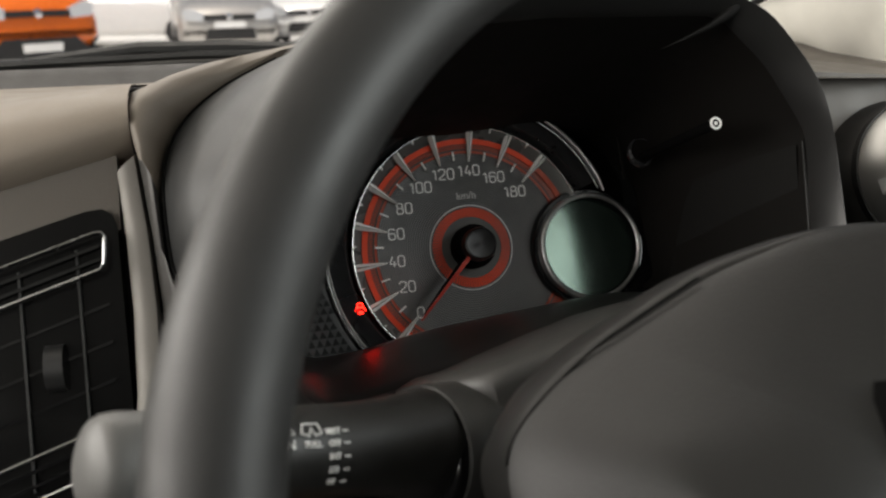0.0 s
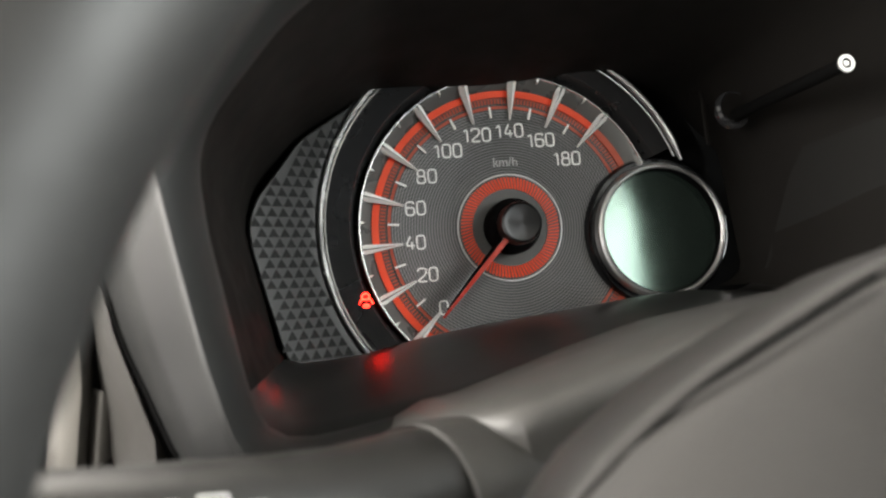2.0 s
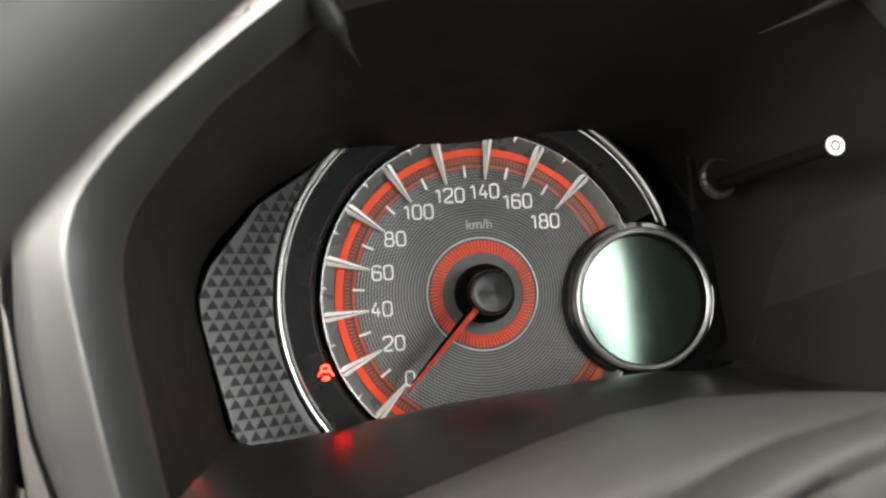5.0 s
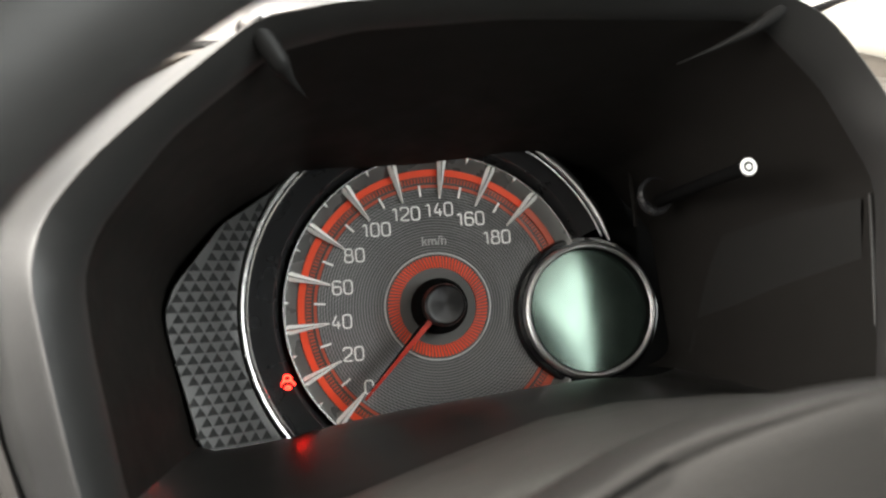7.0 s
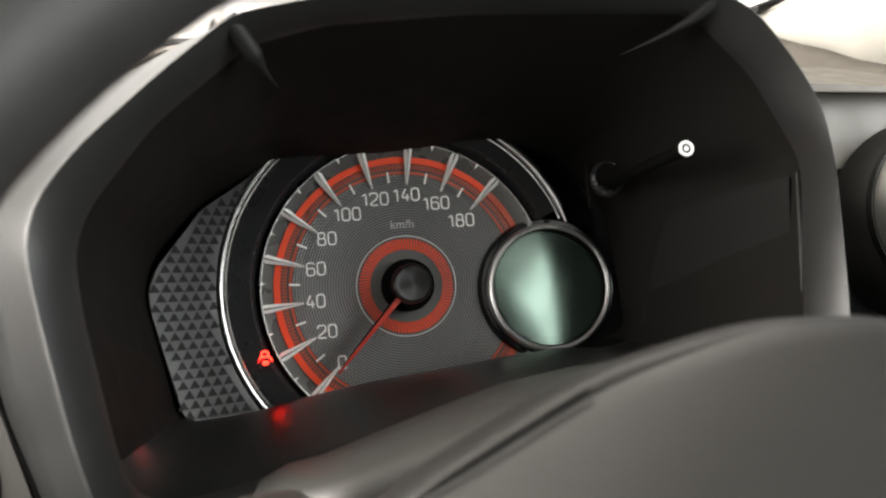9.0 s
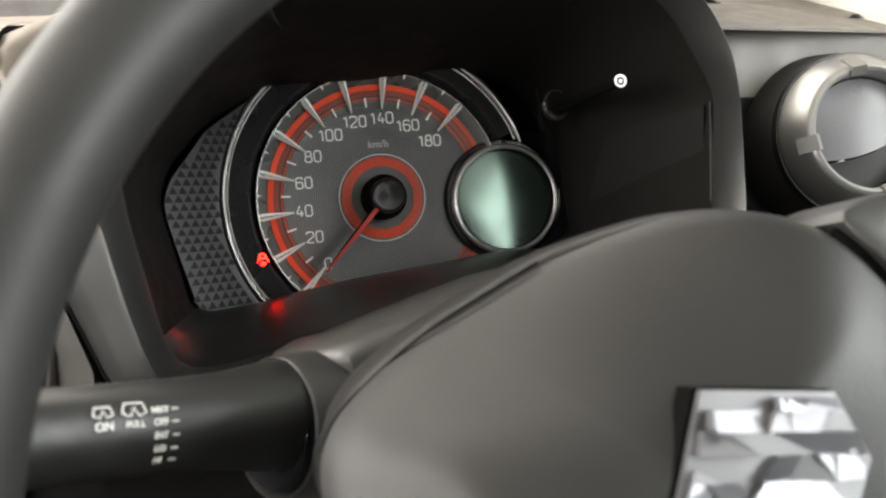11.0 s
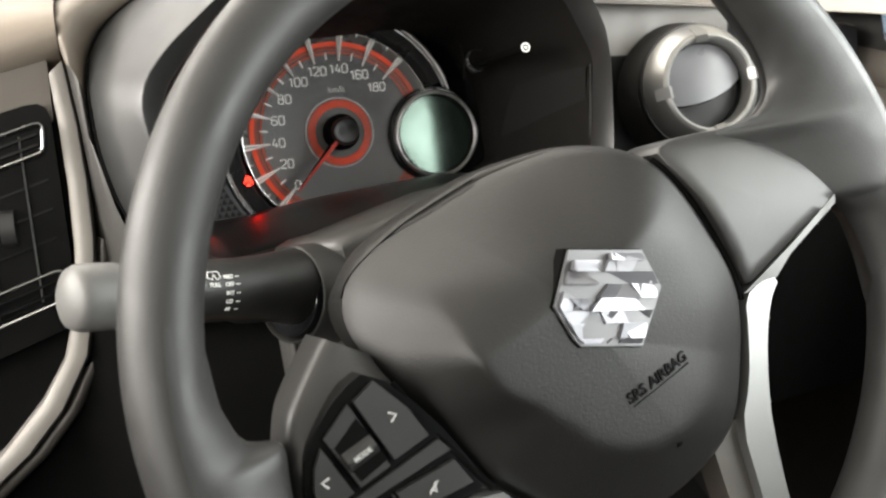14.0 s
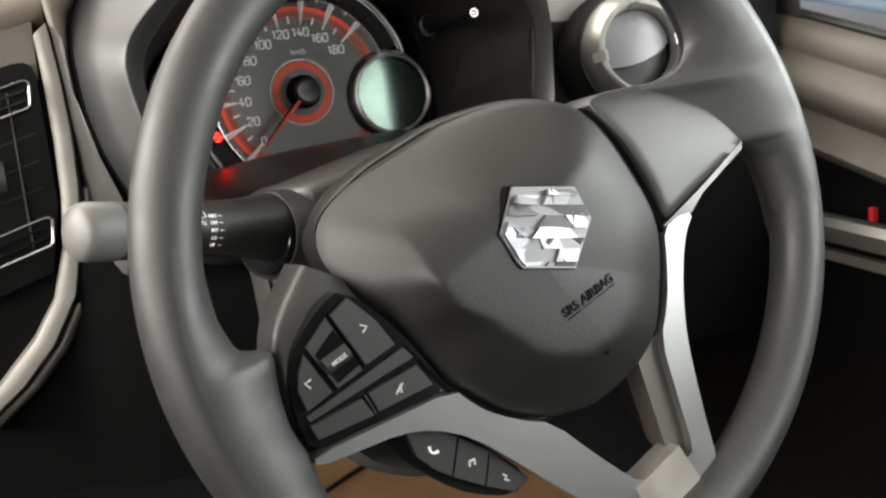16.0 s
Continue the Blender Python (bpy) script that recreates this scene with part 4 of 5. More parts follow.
# button pod
POD = [(-0.0955, -0.0105), (-0.1069, -0.0165), (-0.1173, -0.0278), (-0.1228, -0.0368), (-0.1246, -0.0470), (-0.1242, -0.0607), (-0.1192, -0.0778), (-0.0936, -0.0722), (-0.0518, -0.0650), (-0.0575, -0.0561), (-0.0730, -0.0321)]
pod = plate(POD, 0.0005, 0.012, VENTBLACK, "button_pod", "black frame of the audio buttons", 1, 0.0015)
for outline, name, sign, size, ang in (
    ([(-0.0946, -0.0150), (-0.1032, -0.0209), (-0.0907, -0.0450), (-0.0762, -0.0389), (-0.0832, -0.0270)], "button", ">", 0.0075, 20),
    ([(-0.1172, -0.0353), (-0.1204, -0.0417), (-0.1216, -0.0500), (-0.1191, -0.0586), (-0.1074, -0.0532)], "button", "<", 0.0075, 20),
    ([(-0.1053, -0.0216), (-0.1156, -0.0322), (-0.1043, -0.0523), (-0.0923, -0.0470)], "rocker_frame", "", 0, 0),
    ([(-0.0673, -0.0503), (-0.0608, -0.0603), (-0.0879, -0.0663), (-0.0914, -0.0572)], "button", "x", 0.0070, 20),
    ([(-0.0949, -0.0590), (-0.0904, -0.0673), (-0.1162, -0.0716), (-0.1189, -0.0652)], "button", "", 0, 0),
    ([(-0.0722, -0.0414), (-0.0678, -0.0464), (-0.1184, -0.0637), (-0.1196, -0.0611)], "divider", "", 0, 0),
    ([(-0.0931, -0.0581), (-0.0924, -0.0578), (-0.0886, -0.0668), (-0.0894, -0.0671)], "divider", "", 0, 0),
):
    lift = -0.0022 if name == "button" else -0.0010
    b = plate(outline, lift, 0.004, BUTTON, name, "", 0, 0.0007, pod)
    cx, cz = sum(p[0] for p in outline) / len(outline), sum(p[1] for p in outline) / len(outline)
    if sign in ("<", ">"):
        k = 1 if sign == ">" else -1
        part("arrow_mark", tube([(cx - 0.0013 * k, lift - 0.0003, cz + 0.0020), (cx + 0.0016 * k, lift - 0.0003, cz + 0.0008), (cx - 0.0006 * k, lift - 0.0003, cz - 0.0016)], 0.00042, 6), GREYINK, b)
    elif sign == "x":
        part("mute_mark", tube([(cx - 0.0018, lift - 0.0003, cz - 0.0012), (cx - 0.0004, lift - 0.0003, cz + 0.0002), (cx + 0.0004, lift - 0.0003, cz + 0.0022), (cx + 0.0006, lift - 0.0003, cz - 0.0020), (cx - 0.0006, lift - 0.0003, cz - 0.0008)], 0.00035, 6), GREYINK, b)
        part("mute_stroke", tube([(cx + 0.0018, lift - 0.0003, cz + 0.0022), (cx - 0.0022, lift - 0.0003, cz - 0.0022)], 0.0003, 6), GREYINK, b)
rocker = part("mode_rocker", loft([[(x, -0.0035 * math.sin(math.pi * (k + 0.5) / 9) - 0.0008, 0.0038 - 0.0076 * k / 8) for k in range(9)] for x in (-0.0062, 0.0062)], False), BUTTON, pod, "knurled mode roller")
rocker.matrix_basis = pose(-0.1030, 0, -0.0398, 0, -24, 0)
part("mode_lettering", letters("MODE", 0.0026, pose(-0.1030, -0.0048, -0.0398, 0, -24, 0)), GREYINK, pod)
part("roller_well", prism([(-0.1028, -0.0272), (-0.1122, -0.0363), (-0.1039, -0.0501), (-0.0930, -0.0443)], -0.0014, 0.0), VOID, pod, "black window of the roller")

# silver trim: lower arm, right arm and the joint at the bottom
LOWER = [(-0.1195, -0.0775), (-0.0855, -0.0712), (-0.0515, -0.0648), (-0.0440, -0.0725), (-0.0353, -0.0795), (-0.0190, -0.0875), (-0.0025, -0.0923), (0.0206, -0.1150), (0.0480, -0.1390), (0.0760, -0.1310), (0.0815, -0.1285), (0.0748, -0.0965), (0.0690, -0.0665), (0.0765, -0.0480), (0.0795, -0.0250), (0.0800, -0.0110), (0.0890, -0.0052), (0.1010, -0.0045),
         (0.0940, -0.0140), (0.0895, -0.0300), (0.0868, -0.0500), (0.0862, -0.0700), (0.0900, -0.1016), (0.0975, -0.1440), (0.0850, -0.1580), (0.0520, -0.1620), (0.0300, -0.1520), (0.0016, -0.1287), (-0.0268, -0.1040), (-0.0456, -0.0885), (-0.0646, -0.0798), (-0.0811, -0.0780), (-0.0975, -0.0800), (-0.1197, -0.0825)]
part("silver_trim", prism(rounded(LOWER, 1), -0.0040, 0.012, 0.0034, segments=4), SILVER, wheel, "satin silver Y-shaped spoke trim")
# Same silver as the trim, coloured darker to take down its bright reflection.
part("trim_blade", prism([(0.0800, -0.0092), (0.1130, 0.0103), (0.1415, 0.0292), (0.1412, 0.0250), (0.1240, 0.0140), (0.1100, 0.0050), (0.1000, -0.0045), (0.0900, -0.0080)], -0.0034, 0.010, 0.0010), BLADE, wheel, "thin silver edge of the spoke")
# The flange's shadow is painted in with a darker trim colour.
plate([(0.0560, -0.0730), (0.0740, -0.0620), (0.0800, -0.0813), (0.0860, -0.1196), (0.0880, -0.1483), (0.0672, -0.1225)], 0.0015, 0.016, TRIMDARK, "trim_flange", "inner flange of the trim, shade painted in as dark colour", 0, 0.001)
plate([(0.0404, -0.1376), (0.0709, -0.1229), (0.0844, -0.1465), (0.0850, -0.1620), (0.0447, -0.1500)], -0.0050, 0.010, CHAMPAGNE, "trim_joint", "champagne joint piece of the trim", 0, 0.0030)
# telephone buttons under the lower arm
CALLS = ([(-0.0755, -0.0800), (-0.0646, -0.0797), (-0.0510, -0.0880), (-0.0565, -0.1050), (-0.0640, -0.1000), (-0.0722, -0.0916)],
         [(-0.0500, -0.0887), (-0.0360, -0.0985), (-0.0405, -0.1140), (-0.0555, -0.1058)],
         [(-0.0350, -0.0993), (-0.0165, -0.1172), (-0.0250, -0.1212), (-0.0395, -0.1148)])
call_pod = plate([(-0.0790, -0.0785), (-0.0640, -0.0780), (-0.0400, -0.0930), (-0.0130, -0.1180), (-0.0240, -0.1250), (-0.0450, -0.1185), (-0.0620, -0.1075), (-0.0760, -0.0930)], 0.006, 0.024, MATT, "call_pod", "black pod of telephone buttons", 1, 0.001)
for k, outline in enumerate(CALLS):
    b = plate(outline, 0.0015, 0.012, BUTTON, "button", "", 0, 0.0010, call_pod)
    cx, cz = sum(p[0] for p in outline) / len(outline), sum(p[1] for p in outline) / len(outline)
    if k == 0:
        part("receiver_mark", tube([(cx - 0.0018, 0.0012, cz + 0.0020), (cx - 0.0014, 0.0012, cz - 0.0004), (cx + 0.0002, 0.0012, cz - 0.0016), (cx + 0.0024, 0.0012, cz - 0.0012)], [0.0009, 0.0005, 0.0005, 0.0009], 6), WHITE, b)
    elif k == 1:
        part("hang_up_mark", tube([(cx - 0.0014, 0.0012, cz - 0.0012), (cx - 0.0012, 0.0012, cz + 0.0012), (cx + 0.0014, 0.0012, cz + 0.0014), (cx + 0.0014, 0.0012, cz - 0.0010)], 0.0006, 6), GREYINK, b)
    else:
        part("voice_mark", tube([(cx - 0.0012, 0.0012, cz + 0.0016), (cx + 0.0004, 0.0012, cz + 0.0004), (cx - 0.0006, 0.0012, cz - 0.0010), (cx + 0.0014, 0.0012, cz - 0.0020)], 0.0005, 6), GREYINK, b)
part("hub_back", lathe([(0.040, 0.12), (0.045, 0.07), (0.048, 0.052), (0.049, 0.034), (0.044, 0.022)], 48, (0.004, -0.030)), MATT, wheel)

# ---- column cowl ----
cowl = thing("column_cowl", "grey plastic steering column cowl with a rounded corner", "column cover")
SEC = [(-0.074, -0.150), (-0.0765, -0.115), (-0.0785, -0.088), (-0.0775, -0.0745), (-0.0730, -0.0660), (-0.0640, -0.0613), (-0.0520, -0.0585), (-0.0380, -0.0548), (-0.0100, -0.0475), (0.0200, -0.0405), (0.0500, -0.0370), (0.0900, -0.0380), (0.1150, -0.0500), (0.1260, -0.075), (0.1250, -0.150)]
SEC = [(0.5 * (a[0] + b[0]), 0.5 * (a[1] + b[1])) if k % 2 else a for a, b in zip(SEC, SEC[1:] + SEC[-1:]) for k in (0, 1)]


def cowl_ring(y, drop, s, lean=0.0):
    """A section of the upper shell; its left end is chamfered back to carry the stalk."""
    return [(0.02 + (x - 0.02) * s + lean, y + 1.35 * max(0.0, -0.0535 - x), z - drop) for x, z in SEC]


part("upper_shell", loft([cowl_ring(-0.1715, 0.012, 0.955), cowl_ring(-0.1724, 0.0078, 0.968), cowl_ring(-0.1722, 0.0048, 0.979), cowl_ring(-0.1705, 0.0024, 0.988), cowl_ring(-0.1670, 0.0009, 0.995), cowl_ring(-0.160, 0.0, 1.0), cowl_ring(-0.140, 0.0, 1.0), cowl_ring(-0.110, 0.002, 0.99), cowl_ring(-0.060, 0.006, 0.97)], False), COLUMN, cowl, "mid-grey upper shell", smooth=40)
fr = cowl_ring(-0.1716, 0.012, 0.955)
part("front_shell", loft([fr, [(x, y + 0.006, -0.215) for x, y, z in fr]], False), COLUMN, cowl, "front face of the cowl")
part("lower_shell", loft([[(0.02 + 0.088 * s * math.cos(a), y, -0.190 + 0.055 * s * math.sin(a)) for a in np.linspace(math.pi, 2 * math.pi, 20)] for y, s in ((-0.195, 0.86), (-0.19, 0.95), (-0.15, 1.0), (-0.07, 1.0))], False), COLUMN, cowl, "lower shell in shadow", smooth=50)

# ---- wiper stalk ----
SB, ST = Vector((-0.0740, -0.1660, -0.0815)), Vector((-0.1740, -0.2285, -0.0650))
ax = (ST - SB).normalized()
side = ax.cross(Vector((0, 0, 1))).normalized()   # towards the dash or the driver
if side.y > 0:
    side = -side
upv = side.cross(ax)
if upv.z < 0:
    upv = -upv
STALKM = CAR @ Matrix(((ax.x, -side.x, upv.x, SB.x), (ax.y, -side.y, upv.y, SB.y), (ax.z, -side.z, upv.z, SB.z), (0, 0, 0, 1)))
stalk = thing("wiper_stalk", "black wiper stalk with pale grey end and white switch lettering", "stalk", STALKM)
LEN = (ST - SB).length


def turned(profile, n=40):
    """Turns (radius, x) round the stalk's own axis, slightly flattened."""
    return loft([[(x, r * 0.96 * math.cos(2 * math.pi * i / n), r * math.sin(2 * math.pi * i / n)) for i in range(n)] for r, x in profile], True, (True, True))


part("lever", turned([(0.0190, -0.005), (0.0192, 0.004), (0.0178, 0.012), (0.0156, 0.026), (0.0146, 0.042), (0.0142, 0.058), (0.0138, 0.070), (0.0135, LEN - 0.0190)]), STALK, stalk)
part("end_cap", turned([(0.0135, LEN - 0.0195), (0.0138, LEN - 0.0185), (0.0138, LEN - 0.006), (0.0133, LEN - 0.0030), (0.0122, LEN - 0.0010), (0.0105, LEN), (0.007, LEN + 0.0014), (0.003, LEN + 0.0020)]), CAPGREY, stalk, "pale grey twist end")
boot = turned([(0.0224, -0.012), (0.0224, -0.001), (0.0220, 0.002), (0.0208, 0.0042), (0.0192, 0.0048), (0.0150, 0.0044)])
boot.transform(pose(-0.001, 0.002, -0.0045))
part("root_boot", boot, GLOSS, stalk, "shiny black root sleeve")


def on_stalk(s, deg, r=0.0147):
    """A pose on the stalk's skin at s along it, deg up from the side that faces the driver; its x runs along the stalk."""
    a = radians(deg)
    n = Vector((0, -0.96 * math.cos(a), math.sin(a)))
    z = Vector((0, math.sin(a), math.cos(a)))
    x = Vector((-1, 0, 0))
    return Matrix(((x.x, -n.x, z.x, s), (x.y, -n.y, z.y, r * n.y), (x.z, -n.z, z.z, r * n.z), (0, 0, 0, 1)))


for word, deg in (("MIST", 26), ("OFF", 12), ("INT", -3), ("LO", -18), ("HI", -33)):
    part("switch_lettering", letters(word, 0.0026, on_stalk(0.0522, deg)), WHITE, stalk)
    part("switch_mark", box((-0.0011, -0.0002, -0.0002), (0.0011, 0.0001, 0.0002), 0, on_stalk(0.0479, deg, 0.0150)), WHITE, stalk)
part("switch_lettering", letters("PULL", 0.0026, on_stalk(0.0600, 12)), WHITE, stalk)
part("switch_lettering", letters("ON", 0.0034, on_stalk(0.0690, 12)), WHITE, stalk)
for s, deg, sz in ((0.0602, 29, 0.0030), (0.0692, 28, 0.0024)):
    bm = tube([(-1.2 * sz, 0, -0.4 * sz), (-0.9 * sz, 0, 0.6 * sz), (0.9 * sz, 0, 0.6 * sz), (1.2 * sz, 0, -0.4 * sz), (0.4 * sz, 0, -0.7 * sz), (0, 0, 0.2 * sz), (-0.4 * sz, 0, -0.7 * sz)], 0.00028, 6, True)
    bm.transform(on_stalk(s, deg, 0.0150))
    part("wiper_symbol", bm, WHITE, stalk)
# ring in the cowl round the stalk
ring = thing("stalk_socket", "grey ring where the stalk leaves the cowl", "stalk socket", STALKM @ pose(-0.001, 0.002, -0.0045))
for name, profile, finish in (("socket_collar", ((0.0275, -0.036), (0.0268, -0.020), (0.0258, -0.007), (0.0252, 0.001), (0.0247, 0.0032)), COLUMN), ("socket_lip", ((0.0247, 0.0032), (0.0239, 0.0038), (0.0233, 0.0028), (0.0230, -0.016)), STALK)):
    part(name, loft([[(x, r * math.cos(2 * math.pi * i / 48), r * math.sin(2 * math.pi * i / 48)) for i in range(48)] for r, x in profile]), finish, ring)

# ---- dashboard ----
dash = thing("dashboard", "beige over dark dashboard with rolled front edge", "dashboard")


def dash_profile(x):
    """Front edge, roll and top of the pad at x; the front edge climbs towards the middle of the car's right."""
    z0 = 0.0361 + 0.262 * (max(min(x, -0.150), -0.36) + 0.2269)
    rise = 0.119 - z0
    p = [(-0.083, z0 + 0.010), (-0.083, z0 + 0.010 + 0.45 * rise), (-0.009, 0.093), (0.081, 0.129)]
    curve = [tuple(sum(w * q[k] for w, q in zip(((1 - t) ** 3, 3 * t * (1 - t) ** 2, 3 * t * t * (1 - t), t ** 3), p)) for k in (0, 1)) for t in (0, 0.12, 0.24, 0.36, 0.5, 0.65, 0.82, 1)]
    return [(x, -0.060, z0 - 0.004), (x, -0.074, z0)] + [(x, y, z) for y, z in curve]


xs = [-0.95, -0.7, -0.5, -0.4, -0.36, -0.33, -0.3, -0.27, -0.24, -0.21, -0.19, -0.178, -0.1725]
part("top_pad", loft([spline(dash_profile(x), 30) for x in xs], False), BEIGE, dash, "beige grained dash pad", smooth=60)
part("pad_bridge", loft([[(x, y, z - d) for _, y, z in spline(dash_profile(-0.1725), 30)[17:]] for x, d in ((-0.1735, 0.0002), (-0.166, 0.0004), (-0.156, 0.002))], False), BEIGE, dash, "beige pad running into the collar", smooth=60)
# collar between the pad's end, the silver strip and the hood's flank
LEFT = [(-0.1680, -0.070, -0.112), (-0.1660, -0.064, -0.085), (-0.1660, -0.066, -0.060), (-0.1656, -0.074, -0.030), (-0.1670, -0.079, 0.010), (-0.1698, -0.082, 0.045), (-0.1718, -0.083, 0.059), (-0.1722, -0.080, 0.069), (-0.1722, -0.066, 0.079), (-0.1722, -0.040, 0.088), (-0.170, 0.000, 0.096), (-0.15, 0.079, 0.1305)]
RIGHT = [(-0.1500, -0.086, -0.112), (-0.1450, -0.095, -0.085), (-0.1440, -0.102, -0.066), (-0.1545, -0.099, -0.034), (-0.1618, -0.092, 0.000), (-0.1630, -0.088, 0.030), (-0.1608, -0.069, 0.0525), (-0.1530, -0.0605, 0.0685), (-0.1335, -0.0530, 0.0860), (-0.1010, -0.0430, 0.1045), (-0.052, -0.028, 0.1205), (0.0, 0.02, 0.128)]
rows = []
for s, bulge in ((-0.05, -0.004), (0.0, 0.0), (0.25, 0.0035), (0.5, 0.0045), (0.75, 0.0030), (1.0, 0.0), (1.08, -0.010)):
    rows.append([(a[0] + (b[0] - a[0]) * s, a[1] + (b[1] - a[1]) * s - bulge, a[2] + (b[2] - a[2]) * s + bulge * 0.5) for a, b in zip(LEFT, RIGHT)])
# Lower collar: the shade of its recess is put in as dark grey.
part("collar_foot", loft([r[:6] for r in rows], False), FOOT, dash, "foot of the collar, its shade painted in dark grey", smooth=60)
part("hood_collar", loft([r[5:] for r in rows], False), COLLAR, dash, "brown collar round the instrument hood", smooth=60)
part("top_skin", loft([[(-0.1725, -0.045, 0.078), (-0.1725, 0.0, 0.0940), (-0.1725, 0.081, 0.1290)], [(-0.10, -0.020, 0.088), (-0.10, 0.02, 0.102), (-0.10, 0.081, 0.1292)], [(0.0, -0.01, 0.095), (0.0, 0.03, 0.106), (0.0, 0.081, 0.1295)], [(0.15, -0.045, 0.078), (0.15, 0.0, 0.094), (0.15, 0.081, 0.1290)], [(0.30, -0.055, 0.068), (0.30, 0.0, 0.088), (0.30, 0.081, 0.1255)], [(0.43, -0.050, 0.050), (0.43, 0.0, 0.070), (0.43, 0.081, 0.110)]], False), BROWN, dash, "brown dash top", smooth=60)
part("demister_strip", loft([[(x, 0.078, 0.1240), (x, 0.083, 0.1290), (x, 0.092, 0.1400), (x, 0.098, 0.1460), (x, 0.106, 0.1490), (x, 0.200, 0.170), (x, 0.30, 0.192)] for x in (-0.95, -0.5, -0.1, 0.0)], False), DEMIST, dash, "dark strip below the windscreen")
part("demister_strip", loft([[(x, 0.078, 0.1240 - d), (x, 0.083, 0.1290 - d), (x, 0.106, 0.1490 - 1.6 * d), (x, 0.200, 0.170 - 1.8 * d), (x, 0.30, 0.192 - 2 * d)] for x, d in ((0.0, 0.0), (0.10, 0.004), (0.20, 0.010), (0.30, 0.016), (0.44, 0.034))], False), BROWN, dash, "dark strip below the windscreen", smooth=60)
part("lower_panel", loft([[(x, y + 0.03, -0.050 - d), (x, y, -0.080 - d * 0.7), (x, y - 0.004, -0.10 - d * 0.5), (x, y, -0.16), (x, y + 0.02, -0.25)] for x, y, d in ((-0.95, -0.066, 0), (-0.4, -0.066, 0), (-0.19, -0.066, 0), (-0.165, -0.080, 0), (-0.145, -0.090, 0.05), (0.1, -0.090, 0.05), (0.145, -0.085, 0.05), (0.17, -0.080, 0), (0.3, -0.07, 0), (0.45, -0.06, 0))], False), VOID, dash, "black lower dash", smooth=60)
RP = [[(0.150, -0.040, 0.085), (0.150, -0.055, 0.02), (0.150, -0.060, -0.06)], [(0.20, -0.035, 0.083), (0.20, -0.035, 0.02), (0.20, -0.04, -0.06)], [(0.30, -0.050, 0.070), (0.30, -0.045, 0.02), (0.30, -0.04, -0.06)], [(0.43, -0.050, 0.050), (0.43, -0.050, 0.0), (0.43, -0.05, -0.06)]]
split = [tuple(p * 0.30 + q * 0.70 for p, q in zip(r[0], r[1])) for r in RP]
part("right_brow", loft([[r[0], m_] for r, m_ in zip(RP[:3], split)], False), BROWN, dash, "brown brow over the side vent", smooth=60)
part("dash_end", loft([[r[0], m_] for r, m_ in zip(RP[2:], split[2:])], False), MATT, dash, "black end of the dash by the door")
# Below the split, black paints in the shadow that gathers under the brow.
part("right_panel", loft([[m_, r[1], r[2]] for r, m_ in zip(RP, split)], False), MATT, dash, "panel round the side vent, its shadow painted black", smooth=60)

# silver strip beside the centre vents: straight above, sweeping away below
strip = thing("silver_strip", "champagne silver strip curving along the centre console", "trim strip")
ins = [(-0.1800, 0.0400), (-0.1785, 0.0100), (-0.1782, -0.0215), (-0.1795, -0.0555), (-0.1832, -0.0863), (-0.1926, -0.1164), (-0.2070, -0.1385), (-0.2292, -0.1622), (-0.2600, -0.1850)]
outs = [(-0.1706, 0.0480), (-0.1674, 0.0120), (-0.1664, -0.0200), (-0.1672, -0.0500), (-0.1706, -0.0800), (-0.1785, -0.1160), (-0.1953, -0.1450), (-0.2143, -0.1660), (-0.2450, -0.1900)]
rows = []
for (a, b), (c, d) in zip(ins, outs):
    mx, mz = (a + c) / 2, (b + d) / 2
    rows.append([(a, -0.066, b), (a + 0.0005, -0.0775, b), (a + 0.12 * (c - a), -0.0792, b + 0.12 * (d - b)), (mx, -0.0808, mz), (a + 0.86 * (c - a), -0.0802, b + 0.86 * (d - b)), (c - 0.0004, -0.0785, d), (c, -0.066, d)])
part("strip_body", loft([r[:5] for r in rows], False), STRIPSILVER, strip, smooth=60)
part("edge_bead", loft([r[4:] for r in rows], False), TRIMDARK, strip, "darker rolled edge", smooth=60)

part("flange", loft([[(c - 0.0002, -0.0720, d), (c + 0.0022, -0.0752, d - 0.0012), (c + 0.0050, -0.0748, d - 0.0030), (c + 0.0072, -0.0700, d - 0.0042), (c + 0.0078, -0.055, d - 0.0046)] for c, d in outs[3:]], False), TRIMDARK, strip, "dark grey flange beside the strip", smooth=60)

# centre vents: black panel, chrome hoops and vanes set at a slant
vent = thing("centre_vents", "piano-black centre air vents with slanted chrome hoops", "air vent")
part("vent_panel", prism([(-0.330, -0.014), (-0.2279, 0.0150), (-0.1940, 0.0246), (-0.1872, 0.0252), (-0.1832, 0.0228), (-0.1815, 0.0170), (-0.1812, -0.060), (-0.1900, -0.100), (-0.330, -0.145)], -0.0765, -0.060, 0.002), VENTBLACK, vent)
part("vent_brow", prism([(-0.330, -0.024), (-0.1805, 0.016), (-0.1795, 0.051), (-0.330, 0.012)], -0.0742, -0.062, 0.0015), BROWN, vent, "brown-grey face above the vents")
SL = 0.31


def slant(x, z):
    """A point of the vents' own upright drawing, sheared so that level lines climb to the right."""
    return (x, z + SL * (x + 0.186))


